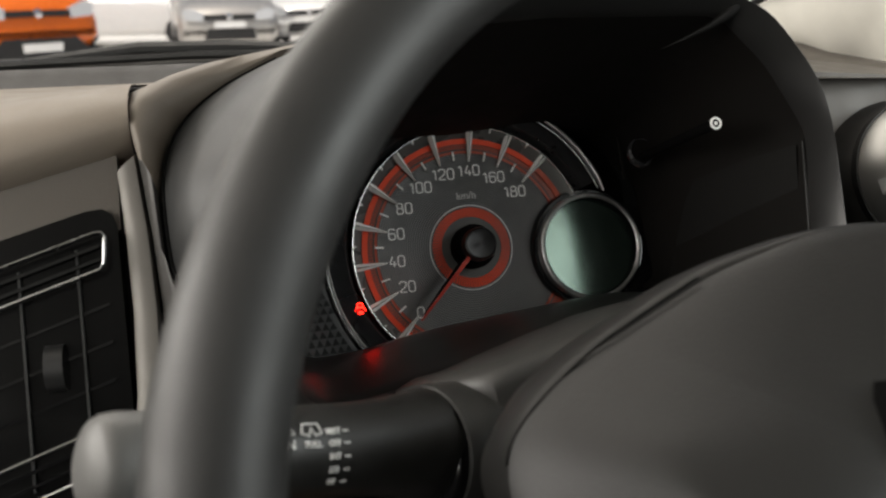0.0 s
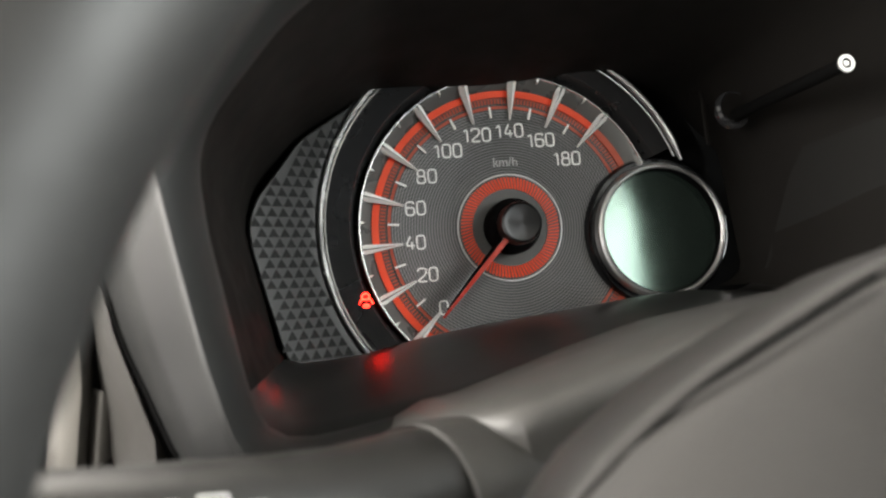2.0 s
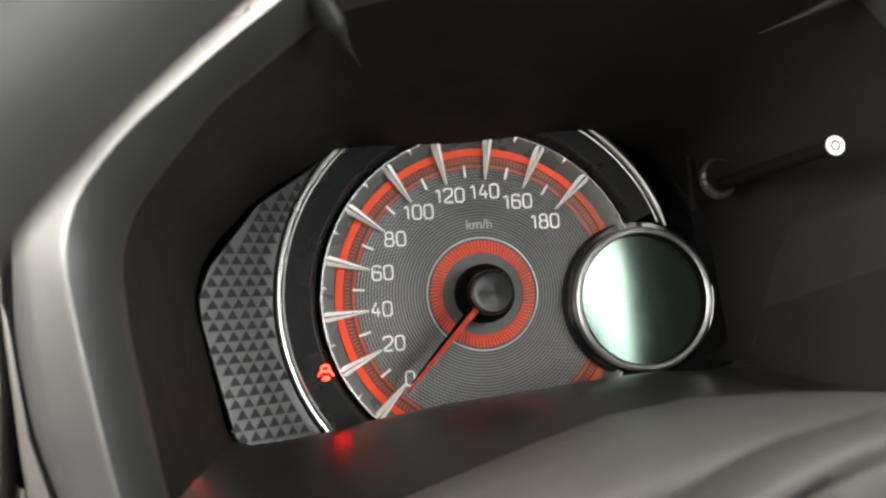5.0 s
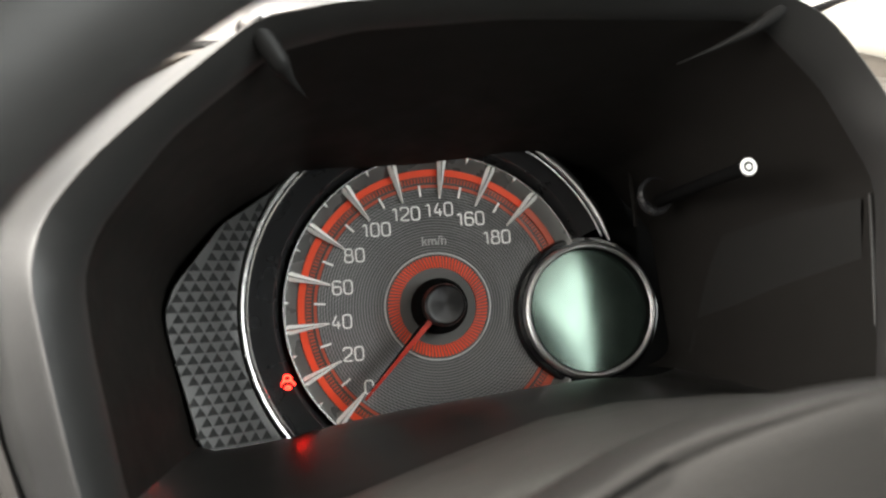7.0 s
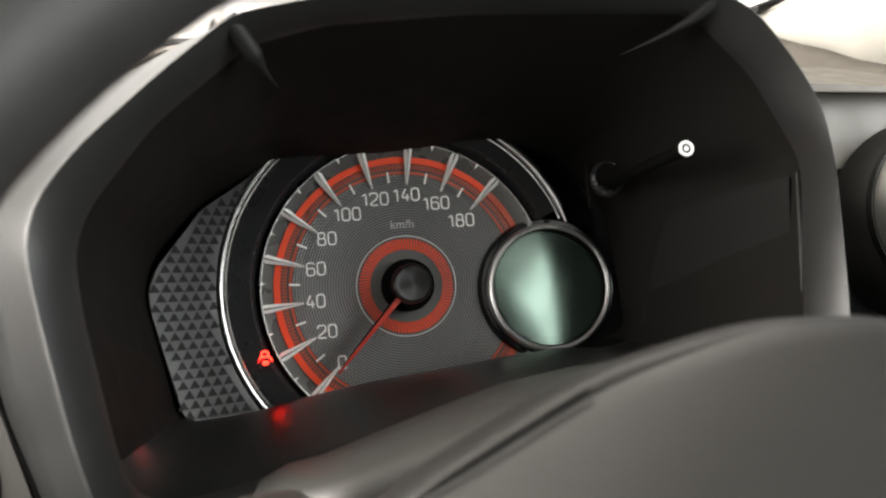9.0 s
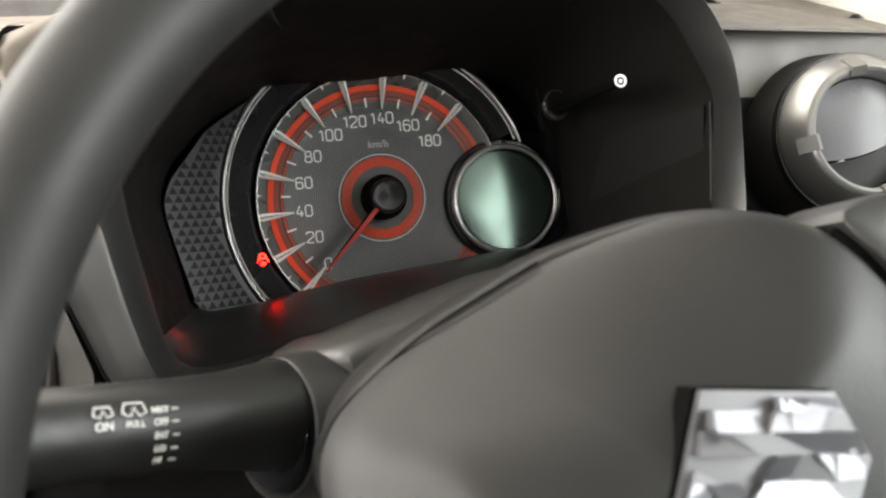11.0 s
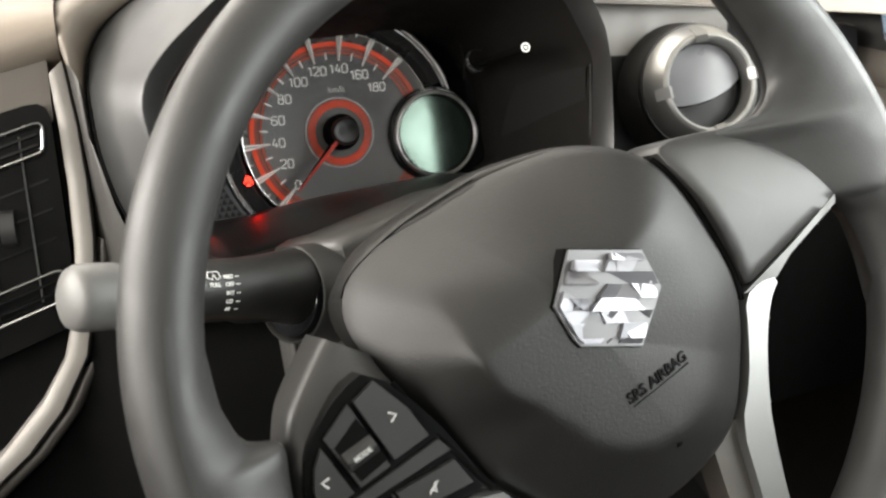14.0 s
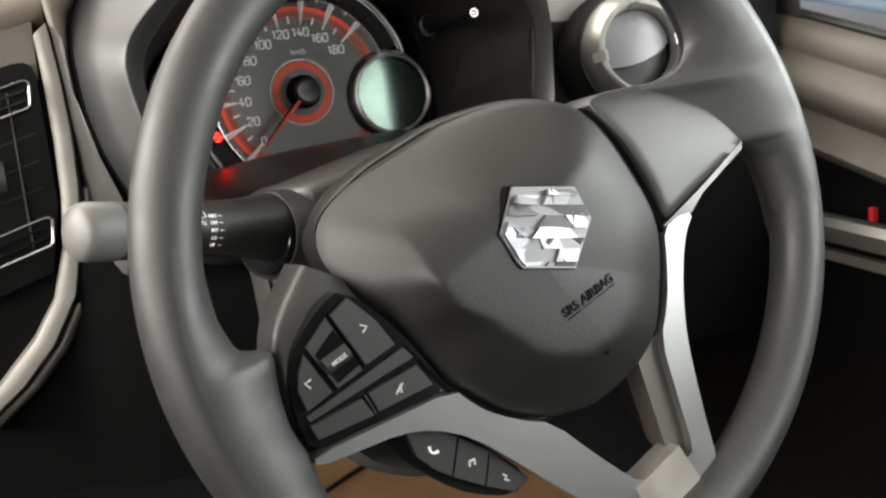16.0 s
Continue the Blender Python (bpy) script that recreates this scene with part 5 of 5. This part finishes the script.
for z0, z1 in ((0.0150, -0.0010), (-0.0650, -0.0820)):
    path = [(*slant(-0.300, z0), 0), (*slant(-0.190, z0), 0), (*slant(-0.1872, z0 - 0.0008), 0), (*slant(-0.1858, z0 - 0.003), 0), (*slant(-0.1862, (z0 + z1) / 2), 0), (*slant(-0.1868, z1 + 0.0022), 0), (*slant(-0.1885, z1), 0), (*slant(-0.300, z1), 0)]
    hoop = part("chrome_hoop", tube([(x, -0.0845, z) for x, z, _ in path], 0.0010, 8, squash=1.5), HOOPCHROME, vent, "thin chrome hoop")
    for k in range(2):
        zz = z0 + (z1 - z0) * (0.35 + 0.35 * k)
        part("vane", loft([[(x, -0.066, slant(x, zz)[1] + 0.001), (x, -0.080, slant(x, zz)[1] + 0.0012), (x, -0.080, slant(x, zz)[1] - 0.0002), (x, -0.066, slant(x, zz)[1] - 0.001)] for x in (-0.300, -0.189)], True, (True, True)), GLOSS, hoop)
for x in (-0.1985, -0.2215, -0.245, -0.27):
    part("upright_vane", box((x - 0.0005, -0.0785, slant(x, -0.079)[1]), (x + 0.0005, -0.0680, slant(x, 0.012)[1]), 0.0002), UPRIGHT, vent)
for k in range(3):
    zz = -0.016 - 0.016 * k
    part("vane", loft([[(x, -0.066, slant(x, zz)[1]), (x, -0.0775, slant(x, zz)[1] + 0.001), (x, -0.0775, slant(x, zz)[1] - 0.0004), (x, -0.066, slant(x, zz)[1] - 0.001)] for x in (-0.300, -0.187)], True, (True, True)), GLOSS, vent)
part("thumb_wheel", loft([[(-0.2136 + dx, -0.0765 - 0.0085 * math.sin(a), -0.0405 + 0.0098 * math.cos(a)) for a in np.linspace(0, math.pi, 16)] for dx in (0.0, 0.0008, 0.0030, 0.0034, 0.0042, 0.0070, 0.0074)], False), UPRIGHT, vent, "ridged thumb wheel", smooth=20)

# ---- round vent at the dash's end ----
VM = CAR @ look((0.2535, -0.072, 0.0090), (0.2535 - 0.16, -0.072 - 0.98, 0.0090 + 0.08)) @ pose(0, 0, 0, 90) @ pose(0, 0, 0, 0, 180, 0) @ Matrix.Scale(1.06, 4)
rv = thing("round_vent", "round air vent with satin silver ring and half-closed flap", "air vent", VM)
RV = [(0.0425, 0.020), (0.0430, 0.004), (0.0424, -0.001), (0.0350, -0.0125), (0.0338, -0.0140), (0.0318, -0.0146), (0.0303, -0.0136), (0.0295, -0.0090), (0.0287, 0.004)]
part("silver_ring", lathe(RV, 96), VENTSILVER, rv, "satin silver bezel")
part("seam_ring", lathe([(0.0432, 0.02), (0.0442, 0.005), (0.0438, 0.001), (0.0427, 0.001)], 96), RUBBER, rv)
for k in range(4):
    part("ring_clip", box((-0.0054, -0.0014, -0.0040), (0.0050, 0.004, 0.0040), 0.0008, pose(0, 0, 0, 0, -(8 + 90 * k), 0) @ pose(0.0350, -0.0122, 0, 0, 0, 46)), VENTSILVER, rv, "small silver clip on the ring")
part("bowl", lathe([(0.0296, -0.008), (0.0285, 0.004), (0.0240, 0.022), (0.0, 0.026)], 64), GLOSS, rv)
# flap: a domed disc split by a tilted lip
cut = radians(-18)


def flap(lower):
    bm = bmesh.new()
    rows = []
    for i in range(13):
        s = i / 12
        row = []
        for k in range(25):
            u = -1 + 2 * k / 24
            half = math.sqrt(max(0, 1 - u * u))
            bend = -0.15 - 0.22 * (1 - u * u)
            v = bend + s * (half - bend) if not lower else bend - 0.03 - s * (half + bend - 0.03)
            if abs(u) == 1:
                v = 0
            x, z = 0.0284 * u, 0.0284 * v
            y = -0.0035 - 0.0055 * (1 - u * u) * (1 - min(1, abs(v)) ** 2) if not lower else 0.002 - 0.0060 * (1 - s) * (1 - u * u)
            row.append((x * math.cos(cut) + z * math.sin(cut), y, -x * math.sin(cut) + z * math.cos(cut)))
        rows.append(row)
    bm = loft(rows, False)
    bmesh.ops.remove_doubles(bm, verts=bm.verts, dist=1e-5)
    return bm


part("flap", flap(False), LILAC, rv, "pale grey domed flap")
part("flap_lower", flap(True), DARKFLAP, rv, "dark lower flap")
part("vent_pod", lathe([(0.0436, 0.004), (0.0470, 0.012), (0.0540, 0.040), (0.0640, 0.10)], 72), DARKDASH, rv, "dark housing behind the ring")

# ---- right pillar, door, floor, cabin shell ----
pillar = thing("windscreen_pillar", "cream windscreen pillar trim", "pillar", kind="structure")
low = [(0.37, 0.24, 0.200), (0.375, 0.17, 0.160), (0.38, 0.13, 0.135), (0.385, 0.06, 0.100), (0.40, -0.03, 0.068), (0.43, -0.10, 0.050)]
high = [(0.345, 0.24, 0.215), (0.345, 0.19, 0.207), (0.352, 0.145, 0.205), (0.37, 0.06, 0.235), (0.40, -0.06, 0.30), (0.44, -0.25, 0.42)]
part("pillar_trim", loft([[a, tuple((p + q) / 2 - (0.012 if k == 0 else 0) for k, (p, q) in enumerate(zip(a, b))), b, (b[0] + 0.05, b[1] + 0.04, b[2] + 0.03), (a[0] + 0.09, a[1] + 0.03, a[2])] for a, b in zip(low, high)], True, (True, True)), CREAM, pillar, smooth=60)
part("pillar_seal", tube([(x - 0.004, y + 0.004, z + 0.004) for x, y, z in high], 0.0045, 8), RUBBER, pillar, "black seal along the glass")
part("pillar_foot", loft([[(x - 0.045, y - 0.02, z - 0.016), (x - 0.03, y - 0.012, z + 0.002), (x - 0.01, y, z + 0.010), (x + 0.03, y, z + 0.006)] for x, y, z in low[:4]], False), BROWN, pillar, smooth=60)

door = thing("driver_door", "brown and black driver's door with silver pull handle", "car door")
DOOR = [(0.470, 0.018), (0.455, 0.015), (0.446, 0.006), (0.440, -0.008), (0.443, -0.016), (0.436, -0.023), (0.426, -0.034), (0.423, -0.045), (0.431, -0.055), (0.446, -0.066), (0.442, -0.082), (0.433, -0.093), (0.438, -0.101), (0.462, -0.105), (0.462, -0.152), (0.440, -0.158), (0.432, -0.30), (0.44, -0.55)]


def door_at(y):
    """The door's section at y, its lines level with the ground."""
    return [(x, y, z + (0.36 if z > -0.12 else 0.2) * (y + 0.1)) for x, z in DOOR]


part("door_top", loft([door_at(y)[:5] for y in (0.10, 0.0, -0.1, -0.3, -0.6, -1.1)], False), DOORBROWN, door, "brown padded door top", smooth=60)
part("door_bolster", loft([door_at(y)[4:14] for y in (0.10, 0.0, -0.1, -0.3, -0.6, -1.1)], False), DOORBROWN, door, "brown door band", smooth=60)
part("door_recess", loft([door_at(y)[13:] for y in (0.10, 0.0, -0.1, -0.3, -0.6, -1.1)], False), MATT, door, "black lower door", smooth=60)
hz = lambda y: math.tan(radians(22)) * 0.29 * (y + 0.1)
part("pull_handle", loft([[(0.447, y, -0.150 + hz(y)), (0.430, y, -0.149 + hz(y)), (0.424, y, -0.156 + hz(y)), (0.427, y, -0.170 + hz(y)), (0.447, y, -0.172 + hz(y))] for y in (0.02, -0.05, -0.10, -0.13, -0.20, -0.40)], True, (True, True)), VENTSILVER, door, "satin silver pull handle", smooth=50)
part("handle_rib", loft([[(0.447, y, -0.178 + hz(y)), (0.432, y, -0.179 + hz(y)), (0.432, y, -0.188 + hz(y)), (0.447, y, -0.190 + hz(y))] for y in (0.02, -0.10, -0.40)], True, (True, True)), CHAMPAGNE, door)
part("lock_tab", box((0.430, -0.147, -0.150), (0.435, -0.142, -0.138), 0.001), REDTAB, door, "small red lock tab")
part("window_seal", tube([(0.456, y, 0.016 + 0.36 * (y + 0.1)) for y in (-0.055, -0.07, -0.085, -0.1, -0.3, -0.6, -1.1)], 0.004, 8), RUBBER, door, "black window seal")
part("mirror_sail", loft([[(0.436, 0.10, 0.068), (0.444, 0.03, 0.046), (0.450, 0.0, 0.036), (0.452, -0.060, 0.014)], [(0.440, 0.10, 0.15), (0.448, 0.03, 0.14), (0.452, -0.01, 0.12), (0.455, -0.048, 0.10)]], False), DARKDASH, door, "dark sail panel by the mirror", smooth=60)
part("sail_seam", tube([(0.436, 0.09, 0.066), (0.446, 0.02, 0.043), (0.450, -0.055, 0.018)], 0.0006, 6), TRIMDARK, door, "fine light seam under the sail")

foot = solid("floor", loft([[(x, 0.44, 0.66), (x, 0.30, 0.46), (x, 0.0, 0.40), (x, -1.62, 0.38)] for x in (-1.02, -0.25, 0.2, 0.54)], False), CARPET, "black carpeted car floor", "floor", Matrix.Identity(4), kind="structure")
paper = thing("floor_paper", "brown kraft paper mat lying over the footwell carpet", "floor mat", Matrix.Identity(4))
sheet = []
for i in range(18):
    y = 0.27 - 0.50 * i / 17
    z = 0.402 + 0.2 * max(0, y)
    sheet.append([(x, y, z + 0.014 + 0.006 * noise.noise((x * 9, y * 9, 3.0))) for x in np.linspace(-0.02, 0.36, 20)])
part("paper_sheet", loft(sheet, False), KRAFT, paper, smooth=30)
part("paper_fold", tube([(0.0, 0.095, 0.441), (0.08, 0.125, 0.447), (0.15, 0.148, 0.451), (0.30, 0.17, 0.455)], 0.003, 6), MATT, paper)
pedal = thing("brake_pedal", "black ribbed pedal under the dash", "pedal", Matrix.Identity(4))
part("pedal_pad", box((-0.16, 0.16, 0.555), (-0.10, 0.175, 0.60), 0.006), RIBBED, pedal)
part("pedal_arm", tube([(-0.13, 0.175, 0.58), (-0.13, 0.24, 0.66), (-0.12, 0.26, 0.78)], 0.006, 8), MATT, pedal)

I4 = Matrix.Identity(4)
solid("headliner", box((-1.02, -1.6, 1.53), (0.50, 0.16, 1.56), 0.01), HEADLINER, "pale cloth headliner of the car", "headliner", I4, kind="structure")
solid("wall_left", box((-1.04, -1.6, 0.35), (-1.00, 0.6, 1.06), 0.01), DARKDASH, "dark passenger door inside", "car side", I4, kind="structure")
solid("wall_right", box((0.52, -1.6, 0.35), (0.56, 0.6, 0.90), 0.01), DARKDASH, "outer skin of the driver's side", "car side", I4, kind="structure")
solid("wall_rear", box((-1.04, -1.66, 0.35), (0.56, -1.60, 1.56), 0.01), DARKDASH, "dark grey rear of the cabin", "car rear", I4, kind="structure")
solid("bulkhead", box((-1.04, 0.42, 0.35), (0.56, 0.46, 1.06), 0.01), MATT, "black bulkhead under the windscreen", "bulkhead", I4, kind="structure")

# ---- windscreen wiper and scuttle ----
wiper = thing("windscreen_wiper", "black windscreen wiper parked at the base of the glass", "wiper")
part("wiper_arm", tube([(-0.30, 0.330, 0.230), (-0.20, 0.328, 0.2385), (-0.12, 0.332, 0.2385), (-0.02, 0.335, 0.2340), (0.15, 0.340, 0.226)], [0.004, 0.0065, 0.007, 0.006, 0.004], 8), RUBBER, wiper)
part("wiper_blade", tube([(-0.34, 0.325, 0.226), (-0.15, 0.322, 0.2285), (0.10, 0.325, 0.225)], 0.004, 6), RUBBER, wiper)
solid("scuttle", loft([[(x, 0.370, 0.2320 - d), (x, 0.346, 0.2325 - d), (x, 0.344, 0.2350 - d), (x, 0.347, 0.2440 - d), (x, 0.352, 0.2470 - d), (x, 0.40, 0.2560 - d), (x, 0.62, 0.262 - d)] for x, d in ((-0.95, 0.0055), (-0.3, 0.0055), (0.0, 0.0055), (0.15, 0.020), (0.45, 0.060))], False), STRIPGREY, "dark grey plastic scuttle below the windscreen", "scuttle", kind="structure")

# ---- outside: showroom forecourt with parked cars ----
TILE = mat("floor_tile", (0.78, 0.77, 0.74), 0.35, vary=0.08, patch=1.2)
PLASTER = mat("white_wall", (0.8, 0.79, 0.76), 0.8, vary=0.05, patch=0.8)
bm = bmesh.new()
bmesh.ops.create_grid(bm, x_segments=8, y_segments=8, size=400)
solid("ground", bm, TILE, "pale polished showroom floor", "ground", I4, kind="structure")
# Out-of-view slab added only to keep sun and sky off our car.
solid("canopy", box((-2.8, -4.5, 3.0), (2.4, 2.5, 3.2), 0.02), PLASTER, "unseen white slab added to block the sun over our car", "canopy", I4, kind="structure")
solid("wall_far", box((-35, 24.0, -0.05), (35, 24.3, 6.0), 0.05), PLASTER, "white showroom wall behind the cars", "wall", I4, kind="structure")

ORANGE = mat("orange_paint", (0.85, 0.17, 0.012), 0.25, coat=0.8, vary=0.03)
SILVERP = mat("silver_paint", (0.55, 0.53, 0.49), 0.3, 0.5, coat=0.8, vary=0.03)
WHITEP = mat("white_paint", (0.75, 0.75, 0.74), 0.3, coat=0.8, vary=0.03)
BLUEP = mat("blue_paint", (0.10, 0.17, 0.26), 0.3, coat=0.8, vary=0.03)
REDP = mat("red_paint", (0.45, 0.03, 0.02), 0.3, coat=0.8, vary=0.03)
GLASS = mat("tinted_glass", (0.03, 0.045, 0.045), 0.05, coat=1.0, vary=0.02)
HEADL = mat("headlamp_glass", (0.7, 0.72, 0.74), 0.15, 0.4, vary=0.03)
TYRE = mat("tyre", (0.02, 0.02, 0.02), 0.8)
PLATE_ = mat("blank_plate", (0.8, 0.8, 0.78), 0.5, vary=0.03)


def parked_car(label, paint, m, clad=False):
    """A small hatchback, nose towards -y, at the ground's height."""
    car = thing("parked_car", label, "car", m, "cars parked outside")
    st = [(-1.85, 0.38, 0.62, 0.70), (-1.80, 0.30, 0.80, 0.78), (-1.55, 0.25, 0.95, 0.82), (-0.95, 0.22, 1.02, 0.84), (-0.6, 0.22, 1.06, 0.85), (0.6, 0.22, 1.06, 0.85), (1.5, 0.25, 1.05, 0.83), (1.82, 0.35, 0.98, 0.76)]

    def sec(y, z0, z1, w):
        return [(-w * 0.86, y, z0), (-w, y, z0 + 0.12), (-w, y, z1 - 0.20), (-w * 0.95, y, z1 - 0.06), (-w * 0.80, y, z1), (0, y, z1 + 0.03), (w * 0.80, y, z1), (w * 0.95, y, z1 - 0.06), (w, y, z1 - 0.20), (w, y, z0 + 0.12), (w * 0.86, y, z0)]

    part("body", loft([sec(*s) for s in st], True, (True, True)), paint, car, smooth=50)
    part("cabin", loft([[(sx * w, y, z) for sx in (-1, -0.5, 0.5, 1)] for y, z, w in ((-0.95, 1.00, 0.76), (-0.25, 1.50, 0.60), (0.4, 1.56, 0.60), (1.3, 1.50, 0.58), (1.75, 1.0, 0.70))], False), GLASS, car)
    part("roof", loft([[(sx * w, y, z) for sx in (-1, -0.5, 0.5, 1)] for y, z, w in ((-0.27, 1.515, 0.60), (0.4, 1.58, 0.61), (1.3, 1.52, 0.59))], False), paint, car)
    for sx in (-1, 1):
        part("side_glass", loft([[(sx * 0.80, y, 1.02), (sx * 0.66, y2, 1.50)] for y, y2 in ((-0.85, -0.25), (0.4, 0.4), (1.6, 1.3))], False), GLASS, car)
        part("headlamp", prism([(sx * 0.70, 0.66), (sx * 0.42, 0.64), (sx * 0.40, 0.76), (sx * 0.62, 0.84), (sx * 0.74, 0.80)], -1.90, -1.70, 0.03), HEADL, car)
        for y in (-1.2, 1.2):
            w = part("wheel", lathe([(0.14, -0.09), (0.27, -0.10), (0.30, -0.06), (0.30, 0.06), (0.27, 0.10), (0.14, 0.09)], 32), TYRE, car)
            w.matrix_basis = pose(sx * 0.76, y, 0.30, 0, 0, 90)
    part("grille", prism([(-0.40, 0.66), (0.40, 0.66), (0.42, 0.74), (-0.42, 0.74)], -1.90, -1.75, 0.02), TYRE, car)
    if not clad:
        part("bumper_intake", prism([(-0.42, 0.34), (0.42, 0.34), (0.36, 0.52), (-0.36, 0.52)], -1.90, -1.7, 0.02), TYRE, car)
    low_ = -0.28 if clad else 0.0
    part("number_plate", box((-0.25, -1.925, 0.53 + low_), (0.25, -1.90, 0.63 + low_), 0.005), PLATE_, car)
    part("badge", lathe([(0.0, -1.93), (0.05, -1.92), (0.06, -1.90)], 20, (0, 0.70)), CHROME, car)
    if clad:
        part("bumper_cladding", prism([(-0.82, 0.10), (0.82, 0.10), (0.86, 0.26), (0.62, 0.27), (0.46, 0.41), (-0.46, 0.41), (-0.62, 0.27), (-0.86, 0.26)], -1.89, -1.66, 0.03), TYRE, car)
    return car


parked_car("silver hatchback with dark grille, parked facing us", SILVERP, pose(0.02, 15.9, 0, 0, 0, 4))
parked_car("orange hatchback with black bumper cladding", ORANGE, pose(-3.62, 15.0, 0, 0, 0, 30) @ Matrix.Diagonal((1.12, 1.12, 1.2, 1)), True)
parked_car("white hatchback parked side-on", WHITEP, pose(-1.85, 19.5, 0, 0, 0, 80))
parked_car("white hatchback parked facing us", WHITEP, pose(1.95, 17.5, 0, 0, 0, -10))
parked_car("white hatchback parked at an angle", WHITEP, pose(6.0, 16.0, 0, 0, 0, -25))
parked_car("dark blue hatchback parked beside us", BLUEP, pose(4.66, 3.23, 0, 0, 0, 39))
parked_car("red hatchback parked farther off", REDP, pose(11.5, 13.2, 0, 0, 0, -30))
